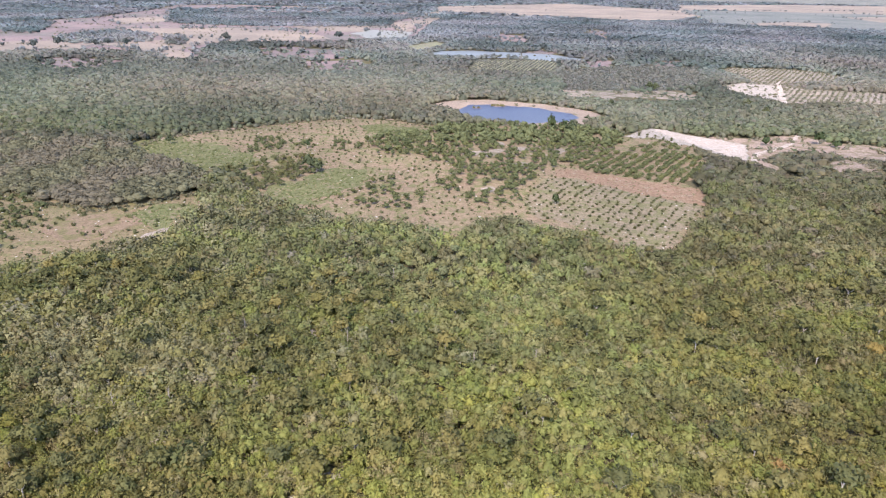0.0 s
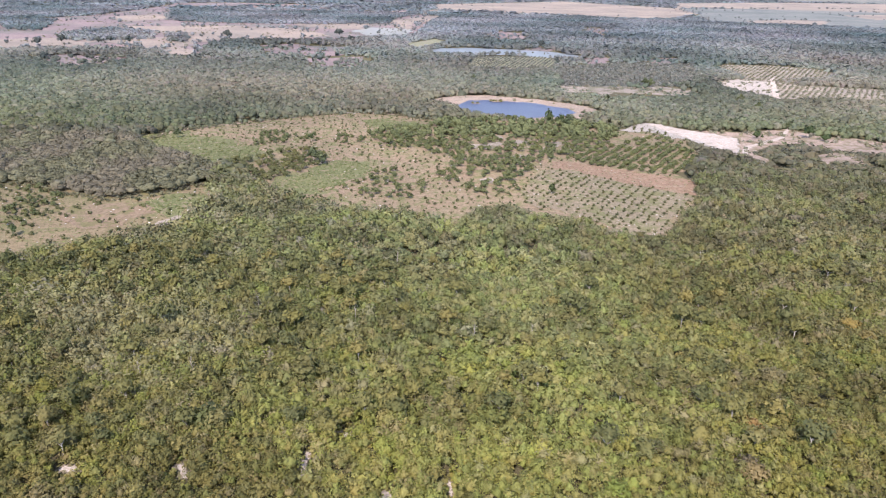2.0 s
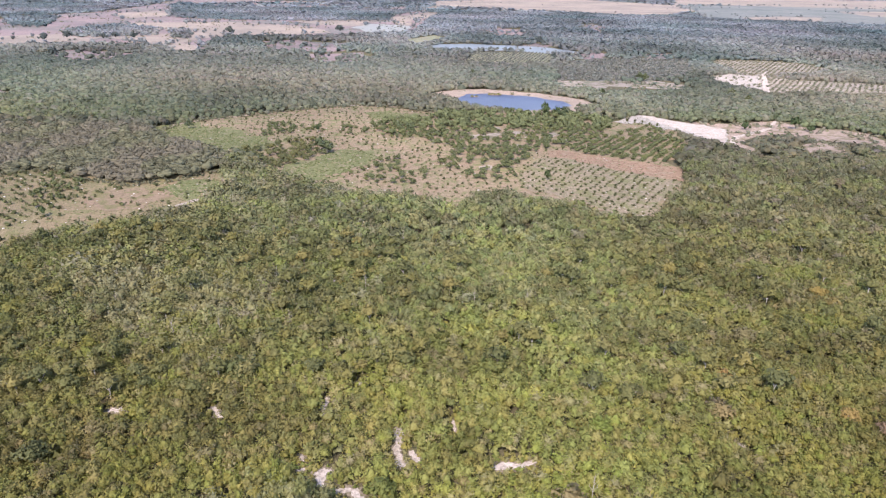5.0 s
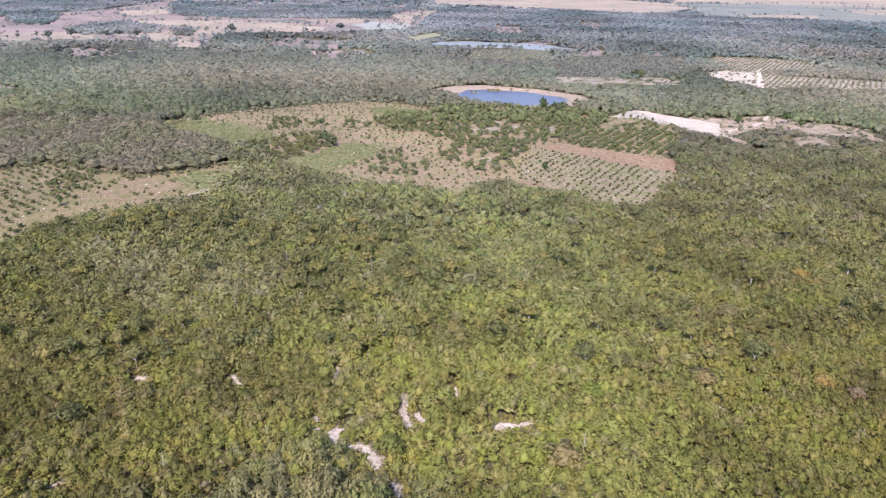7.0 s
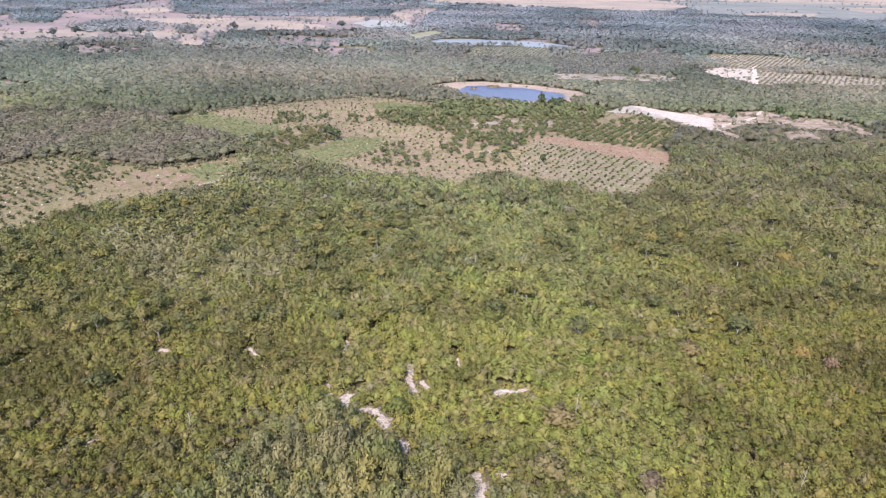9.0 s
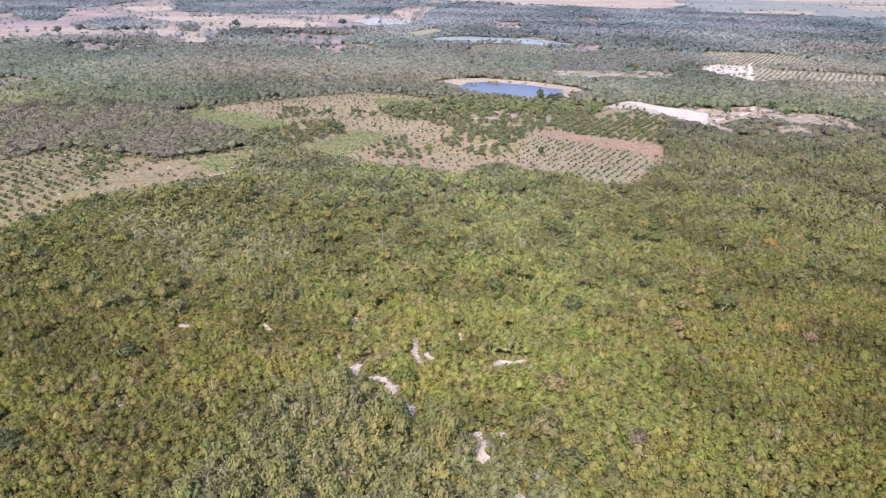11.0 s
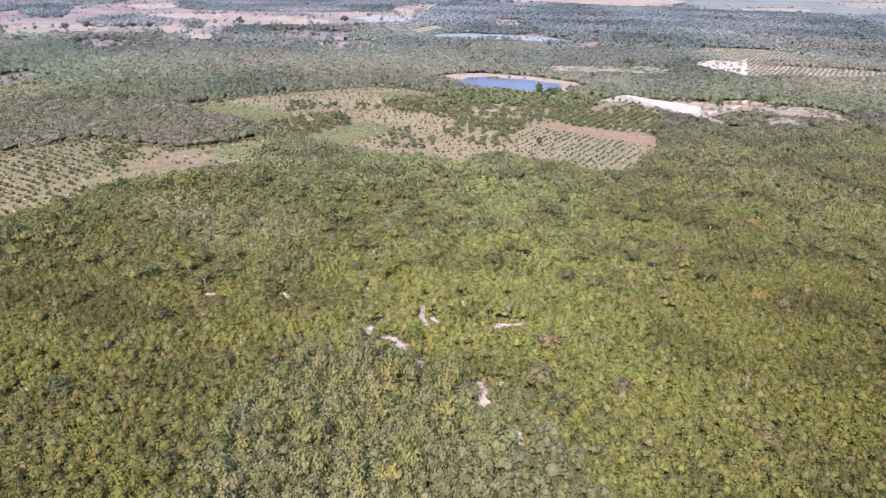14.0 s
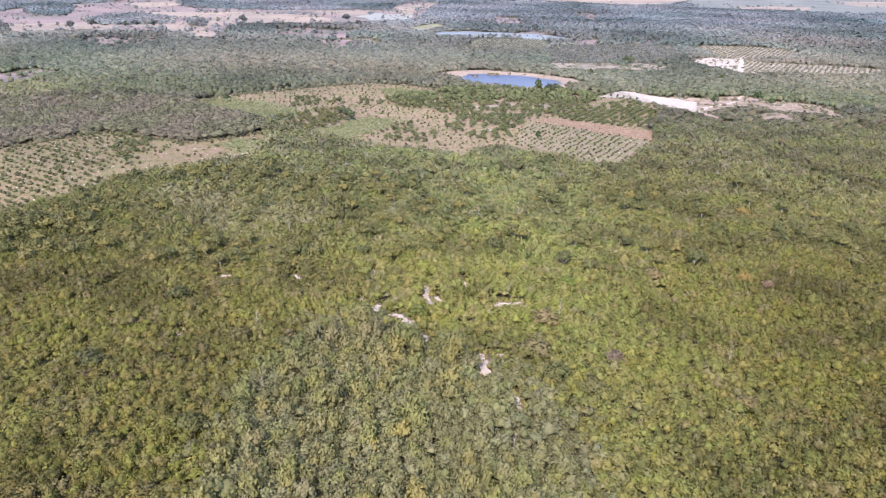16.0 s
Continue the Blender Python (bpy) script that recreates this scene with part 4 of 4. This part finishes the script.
def bushes(label, spots, radius, height, shapes, leaves=None):
    """Countless small planted bushes as one mesh."""
    x, y = np.array([p[0] for p in spots]), np.array([p[1] for p in spots])
    size = rng.uniform(0.6, 1.35, len(x))
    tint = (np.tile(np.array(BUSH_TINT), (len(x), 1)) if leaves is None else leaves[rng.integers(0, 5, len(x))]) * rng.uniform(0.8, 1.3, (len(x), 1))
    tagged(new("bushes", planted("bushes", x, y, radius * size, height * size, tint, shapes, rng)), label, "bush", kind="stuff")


LITTLE = [crown(rng, 3, 24, 0.3, core=0, full=(0.6, 0.95)) for k in range(5)]
bushes("low green bushes in planted rows on dry grass", [p for p in grid_spots(LEFT_FIELD, 0.84, -0.54, 4.7, 4.7, 0.5, 0.10) if p[0] < -176 + 9 * math.sin(0.2 * p[1]) or rng.uniform() < 0.26], 1.2, 1.6, LITTLE)
bushes("old orchard trees crowded near the pond", OLD[290:], 2.5, 4.0, [crown(rng, 7, 80, 0.21, full=(0.62, 0.92), own=0.6) for k in range(4)], np.tile(np.array(MANGO_TINT), (5, 1)))
SMALL = [p for p in grid_spots(CLEARING, 0.84, -0.54, 5.6, 5.6, 0.9, 0.25)
         if not any(inside(o, np.array([p[0]]), np.array([p[1]]))[0] for o in [MANGO, HEDGE, YOUNG, RED_STRIP, WEDGE, QUARRY] + GREENS)]
bushes("knee-high planted bushes on bare tan soil", SMALL, 0.85, 1.15, LITTLE)
bushes("rows of small trees on green ground beside the lake", grid_spots(LAKE_ORCHARD, 0.28, 0.96, 2.8, 5.0, 0.35, 0.08), 1.15, 1.7, LITTLE, 0.38 * (MID_HAZE + FAR_HAZE))
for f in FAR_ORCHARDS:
    bushes("rows of orchard bushes on pale pinkish soil", grid_spots(f, 0.54, 0.84, 2.6, 5.2, 0.5, 0.28), 1.3, 1.4, LITTLE, MID_HAZE)
bushes("low plantation of dull green bushes", grid_spots(NEAR_GREEN, 1.0, 0.1, 3.0, 4.6, 0.8, 0.1), 2.2, 2.6, LITTLE, 0.42 * (MID_HAZE + FAR_HAZE))
for open_land, step in [(PLAIN, 13), (PLAIN, 27), (FAR_GREEN, 55), (WIDE_STRAWS[1], 75), (STRIPS[0], 8), (STRIPS[1], 8)] + [(q, 14) for q in PATCHES + PATCHES_TOO] + [(YARD, 4.6), (SOILS[1], 4.0), (SOILS[0], 4.0), (BANK, 13), (FAR_SAND, 7)]:
    spots = grid_spots(open_land, 1.0, 0.2, step, step, step * 0.6, 0.35)
    thick = soft(np.array([p[0] for p in spots]), np.array([p[1] for p in spots]), step * 1.4, 61)
    spots = [p for p, d in zip(spots, thick) if d > (0.62 if step > 20 or open_land is PLAIN else 0.4) and not inside(grown(POND, 2), np.array([p[0]]), np.array([p[1]]))[0]]
    if spots:
        bushes("scattered bushes and small trees on open land", spots, 1.7 if step < 20 else 2.6, 1.9 if step < 20 else 4.0, LITTLE, MID_HAZE if step < 20 else 0.75 * FAR_HAZE)
hedge = []
for ring, step in [(w, 30) for w in WIDE_STRAWS] + [(FAR_GREEN, 26)] + [(w, 15) for w in STRAWS]:
    for (ax, ay), (bx, by) in zip(ring, ring[1:] + ring[:1]):
        for k in range(int(math.hypot(bx - ax, by - ay) / step)):
            if math.sin(0.35 * k + ax) + rng.uniform(-0.6, 0.6) > 0.25:
                f = k * step / math.hypot(bx - ax, by - ay)
                hedge.append((ax + f * (bx - ax) + rng.normal() * step * 0.25, ay + f * (by - ay) + rng.normal() * step * 0.25))
bushes("broken rows of trees along the far fields' edges", hedge, 5.0, 6.0, LITTLE, FAR_HAZE)
for ring in SHRUBS:
    orchard(trees(2, "shrub", "broad dark green shrub tree in the dry pasture", "tree", "pasture shrubs", radius=1.75, height=2.8, tint=MANGO_TINT, lumps=6, sprays=70, size=0.24),
            grid_spots(ring, 0.54, 0.84, 5.4, 5.4, 1.2, 0.3), 0.6, 1.25)
orchard(trees(4, "shrub", "rounded olive-dark tree in a shrubby strip across the pasture", "tree", "shrubby strip", radius=2.0, height=3.4, tint=(0.122, 0.128, 0.060), lumps=8, sprays=100, size=0.19),
        grid_spots(WEDGE, 0.6, 0.8, 4.7, 4.7, 1.3, 0.2), 0.65, 1.3)
# bushes kept low on the reddish strip and above the row orchard
orchard(trees(2, "young_fruit_tree", "scattered low bush on tan soil beside white sand", "bush", "bushes near the sand", radius=1.0, height=1.5, tint=BUSH_TINT, lumps=4, sprays=26, size=0.26, trunk=0.05),
        [(133 + 4.5 * i + 2 * j, 462 - 4.0 * i + 6 * j) for i in range(6) for j in range(2)], 0.7, 1.5)
for x, y, h, r, words in [(-87, 404, 6.0, 2.2, "tall dark tree alone in the dry pasture"), (54, 300, 6.5, 1.8, "half-bare grey tree in the young orchard"), (77, 469, 12.5, 3.2, "tall pale-topped tree at the pond's near bank"),
                          (87, 472, 8.5, 3.8, "broad dark tree at the pond's near bank"), (-175, 232, 5.5, 1.6, "slim dark tree throwing a shadow on the field"), (217, 435, 6.5, 3.2, "round tree on pale bare earth"),
                          (263, 432, 6.0, 2.8, "round green tree on bare earth"), (255, 440, 10.0, 3.4, "tall dark tree at the wood's edge")]:
    t = tree_thing("tree", words, "tree", "", r, h, (0.065, 0.09, 0.04), 7, 110, 0.22, 0.2, 3, max(1.3, 0.5 * h / r))
    t.matrix_basis = pose(x, y, 0)


# pale stones and dry clods strewn over the fields
def strewn(name, label, spots, size, mat, tint):
    form, faces = (OCTA, OCTA_TRIS) if name == "grass_tufts" else (ICO, ICO_TRIS)
    pebble = [(form * rng.uniform(0.6, 1.2, (len(form), 1)) * np.array([1, 1, 0.6]), faces, form) for k in range(4)]
    x, y = np.array([p[0] for p in spots]), np.array([p[1] for p in spots])
    r = size * rng.uniform(0.5, 1.5, len(x))
    tagged(new(name, planted(name, x, y, r, r * 0.8, np.tile(np.array(tint)[None], (len(x), 1)), pebble, rng, mat)), label, name, kind="stuff")


strewn("stones", "pale stones strewn over the dry fields", grid_spots(CLEARING, 1, 0.3, 12, 12, 5, 0.5) + grid_spots(LEFT_FIELD, 1, 0.3, 7.5, 7.5, 3, 0.4) + [p for p in grid_spots(YOUNG, 1, 0.3, 5.5, 5.5, 2, 0.3) if p[1] < 300 or rng.uniform() < 0.2], 0.4, ROCK, (1, 1, 1))
TUFT = [p for p in grid_spots(CLEARING, 1, 0.2, 2.5, 2.5, 1.2, 0.3) if not inside(MANGO, np.array([p[0]]), np.array([p[1]]))[0]] + grid_spots(LEFT_FIELD, 1, 0.2, 2.2, 2.2, 1.1, 0.3)
strewn("grass_tufts", "dry straw grass tufts on tan soil", TUFT[::2], 0.42, STAND_LEAF, (0.215, 0.186, 0.104))
strewn("grass_tufts", "olive grass tufts on tan soil", TUFT[1::2], 0.48, STAND_LEAF, (0.128, 0.130, 0.062))
for g in GREENS:
    strewn("grass_tufts", "tall green grass tufts", grid_spots(g, 1, 0.2, 1.8, 1.8, 0.9, 0.35), 0.7, STAND_LEAF, (0.112, 0.128, 0.052))
    strewn("grass_tufts", "bleached grass tufts among green grass", grid_spots(g, 1, 0.2, 3.1, 3.1, 1.4, 0.45), 0.55, STAND_LEAF, (0.235, 0.205, 0.120))
scrub_x, scrub_y = np.meshgrid(np.arange(-122, 74, 1.25), np.arange(8, 178, 1.25))
scrub_x, scrub_y = scrub_x.ravel() + rng.uniform(-0.6, 0.6, scrub_x.size), scrub_y.ravel() + rng.uniform(-0.6, 0.6, scrub_x.size)
nearest = np.min([off_streak(scrub_x, scrub_y, gap) for gap in GAPS], axis=0)
before = np.min([off_streak(scrub_x, scrub_y + d, gap) for gap in GAPS for d in (1.5, 3.0, 4.5)], axis=0)
low = (nearest > 0.4) & ((nearest < 3.4) | (before < 2.4))
edge_scrub = [(float(a), float(b)) for a, b in zip(scrub_x[low], scrub_y[low])]
bushes("low scrub round bare sand streaks", edge_scrub, 0.8, 1.15, LITTLE, KINDS[[0, 1, 1, 2, 6]] * np.array((1.05, 1.0, 0.82)))


strewn("clods", "dry clods and debris on the cleared reddish strip", grid_spots(RED_STRIP, 0.84, -0.54, 2.4, 2.0, 0.9, 0.25), 0.42, REDSOIL, (1, 1, 1))


# single forest trees that the drone passes nearest, with their pale trunks
def forest_tree(k):
    tint = [PALE, 0.5 * (OLIVE + PALE), 0.5 * (YELLOW + PALE), 0.5 * (GREEN + PALE), PALE, 0.5 * (GREY + PALE)][k % 6]
    return tree_thing("forest_tree", ["pale green slender tree with whitish trunk", "olive green tree in the dense low forest", "yellowish tree turning dry in the forest", "fresh green tree in the dense low forest",
                                      "pale green tree with an open crown", "greyish half-dry tree in the forest"][k % 6], "tree", "forest trees", 1.4 + 0.12 * k, 6.6 + 0.22 * k, tint * np.array((1.04, 1.0, 0.84)), 9, 230, 0.13, 0.11, 3, 1.7)


orchard([forest_tree(k) for k in range(10)], SINGLES, 0.8, 1.15)


def dead_tree(m):
    base = tagged(new("dead_tree"), "bare grey dead tree standing in the forest", "tree", "dead trees")
    part("trunk", limb_mesh("trunk", [(0, 0, -0.1), (0.1, 0.05, 3.0), (-0.05, 0.1, 6.0), (0.1, 0, 7.6)], (0.09, 0.07, 0.045, 0.015)), base)
    for k in range(13):
        a, z0 = k * 2.4 + rng.uniform(-0.4, 0.4), 2.4 + 0.36 * k
        r = 1.7 - 0.09 * k
        part("limb", limb_mesh("limb", [(0, 0, z0), (0.5 * r * math.cos(a), 0.5 * r * math.sin(a), z0 + 0.7), (r * math.cos(a), r * math.sin(a), z0 + 1.6)], (0.035, 0.025, 0.01), 4), base)
    base.matrix_basis = m
    return base


bare = dead_tree(pose(-79, 130, 0))
for x, y in [(-85, 163), (-66, 132), (-58, 168), (-101, 138), (-17, 205), (9, 152), (26, 153), (96, 211), (-27, 163), (-110, 163), (-103, 147), (-60, 61), (-22, 30), (-50, 28), (30, 70), (72, 45)]:
    copy_thing(bare, pose(x, y, 0, 0, 0, rng.uniform(0, 360)))

# tall trees that stand above the woods
for i, (x, y) in enumerate([(-510, 981), (-501, 1000), (-468, 989), (-573, 935), (-559, 971), (-357, 1098), (-185, 1168), (-155, 1091), (-473, 776), (147, 1042), (266, 545), (265, 578), (210, 666), (206, 672), (255, 469), (29, 688), (143, 571), (-24, 409), (-71, 349), (-76, 354), (89, 462), (-175, 407)]):
    far_off = y > 700
    t = tree_thing("tree", "tall dark tree rising above the far woods" if far_off else "broad dark green tree standing above its neighbours", "tree", "tall trees",
                   6.0 if far_off else 3.4, 15.0 if far_off else 8.5, (0.085, 0.100, 0.095) if far_off else (0.085, 0.105, 0.055), 7, 110, 0.24, 0.25, 3, 1.1) if i in (0, 10) else copy_thing(model, pose(0, 0, 0))
    model = t
    t.matrix_basis = pose(x, y, 0, 0, 0, 70 * i) @ Matrix.Scale(0.8 + 0.06 * (i % 7), 4)

# shrubs on the pond's islets and along its bank
orchard(trees(2, "shrub", "yellowish green shrub on a muddy pond islet", "bush", "islet shrubs", radius=1.7, height=2.6, tint=(0.15, 0.15, 0.06), lumps=5, sprays=50, size=0.25),
        [(40, 565), (42.5, 566), (45, 565), (47.5, 566), (49, 564), (24, 553.5), (27.5, 553.5)], 0.8, 1.1)
orchard(trees(2, "shrub", "dark shrub on the pond's dry bank", "bush", "bank shrubs", radius=2.0, height=2.8, tint=(0.10, 0.11, 0.06), lumps=5, sprays=50, size=0.25), [(113, 519), (5, 531), (-2, 541), (60, 489), (48, 493), (95, 492), (30, 499)], 0.7, 1.2)
# broader, darker crowns that stand out of the woods round the fields
gx, gy = np.meshgrid(np.arange(-185, 190, 6.4), np.arange(104, 345, 6.4))
gx, gy = gx.ravel() + rng.uniform(-2.8, 2.8, gx.size), gy.ravel() + rng.uniform(-2.8, 2.8, gx.size)
gx, gy = wooded(gx, gy)
chance = np.where(gx < -28, 0.56, 0.17) * np.where(inside(GREY_STAND, gx, gy), 0.35, 1.0) * (0.35 + 1.3 * soft(gx, gy, 20, 93)) * (np.abs(gx) < 0.69 * np.hypot(gy + 107, 100))
chosen = rng.uniform(size=len(gx)) < chance
broad_spots = [(float(a), float(b)) for a, b in zip(gx[chosen], gy[chosen])][:320]
for share, tint, words in [(0, (0.140, 0.138, 0.054), "broad dark green tree standing out of the woods"), (1, (0.165, 0.152, 0.062), "broad olive tree standing out of the woods"), (2, (0.118, 0.122, 0.052), "dense dark round tree standing out of the woods")]:
    orchard(trees(3, "broad_tree", words, "tree", "broad forest trees", radius=2.9, height=7.6, tint=tint, lumps=11, sprays=150, size=0.14, trunk=0.18, limbs=2, flat=0.95), broad_spots[share::3], 0.7, 1.2)

# wide trees whose shade lies deep on the forest beside them
for x, y, r, h, tint, words in [(140, 207, 4.2, 9.5, (0.17, 0.17, 0.07), "wide flat-topped tree above the forest, with deep shade"), (106, 140, 4.0, 9.0, (0.118, 0.130, 0.060), "wide dark tree with deep shade in the forest"),
                                (24, 38, 3.6, 7.8, (0.118, 0.130, 0.060), "wide dark green tree above low forest"), (32, 32, 3.4, 7.4, (0.11, 0.12, 0.065), "wide dark green tree above low forest"),
                                (-43, 139, 3.6, 8.4, (0.118, 0.130, 0.060), "wide dark tree above grey woods"), (-55, 112, 4.0, 8.0, (0.095, 0.115, 0.055), "wide dark green tree above low forest"),
                                (-64, 15, 3.2, 7.4, (0.09, 0.105, 0.055), "round dark tree above low forest"), (25, 66.5, 3.9, 7.6, (0.17, 0.155, 0.10), "wide greyish olive tree above low forest"),
                                (20, 50, 4.2, 7.6, (0.165, 0.155, 0.09), "wide greyish olive tree above low forest"), (88, 134, 3.2, 7.5, (0.16, 0.15, 0.09), "wide olive tree above low forest"),
                                (126, 164, 3.0, 6.6, (0.212, 0.176, 0.074), "tree turning orange yellow in the dry season"), (127, 157, 2.6, 6.2, (0.205, 0.176, 0.084), "tree turning orange yellow in the dry season"),
                                (67, 97, 3.0, 7.0, (0.178, 0.158, 0.100), "half-bare greyish tree above low forest"), (64, 126, 2.8, 6.8, (0.174, 0.154, 0.100), "half-bare greyish tree above low forest"),
                                (74, 114, 2.4, 6.2, (0.23, 0.165, 0.085), "small tree turning rusty brown"), (98, 97, 2.4, 6.2, (0.235, 0.185, 0.085), "small tree turning rusty yellow"), (104, 92, 2.2, 6.0, (0.185, 0.145, 0.125), "dry purplish brown small tree"),
                                (36, 91, 2.6, 6.6, (0.155, 0.20, 0.06), "bright fresh green tree above low forest"), (-13, 69, 2.8, 7.2, (0.105, 0.135, 0.055), "round green tree beside a white sand streak"),
                                (-136, 160, 4.0, 8.6, (0.10, 0.115, 0.065), "wide dark tree above grey woods"), (-130, 114, 2.6, 6.4, (0.225, 0.18, 0.07), "small tree turning rusty yellow"),
                                (-100.4, 41.4, 3.2, 7.2, (0.1, 0.11, 0.06), "wide dark tree above low forest"),
                                (-63.3, 53.7, 3.2, 6.8, (0.115, 0.118, 0.066), "flat-topped dark olive tree above low forest"),
                                (-55, 5.3, 3.2, 7.6, (0.16, 0.15, 0.1), "greyish broad tree above low forest"),
                                (-53.9, 21.9, 3.0, 7.4, (0.105, 0.125, 0.055), "round green tree above low forest"),
                                (-41.0, 46.7, 3.2, 7.0, (0.108, 0.118, 0.06), "round dark tree above low forest"),
                                (-97.7, 39.8, 3.2, 7.0, (0.108, 0.118, 0.06), "round dark tree above low forest"),
                                (-89.8, 78.2, 3.2, 7.0, (0.108, 0.118, 0.06), "round dark tree above low forest"),
                                (-27.9, 112.2, 3.2, 7.0, (0.108, 0.118, 0.06), "round dark tree above low forest"),
                                (41.0, 45.8, 2.6, 6.6, (0.165, 0.135, 0.115), "dry purplish grey tree above low forest"),
                                (67.0, 100.0, 2.6, 6.6, (0.125, 0.112, 0.085), "dull dark tree above low forest"),
                                (106.9, 141.0, 2.6, 6.6, (0.1, 0.105, 0.07), "wide dark tree above low forest"),
                                (68.6, 26.2, 2.6, 6.6, (0.2, 0.175, 0.1), "wide sandy olive tree above low forest")]:
    t = tree_thing("tree", words, "tree", "wide trees", r, 0.82 * h, (1.04 * tint[0], 0.97 * tint[1], 0.80 * tint[2]), 14, 460, 0.115, 0.2, 4, 0.85)
    t.matrix_basis = pose(x, y, 0)
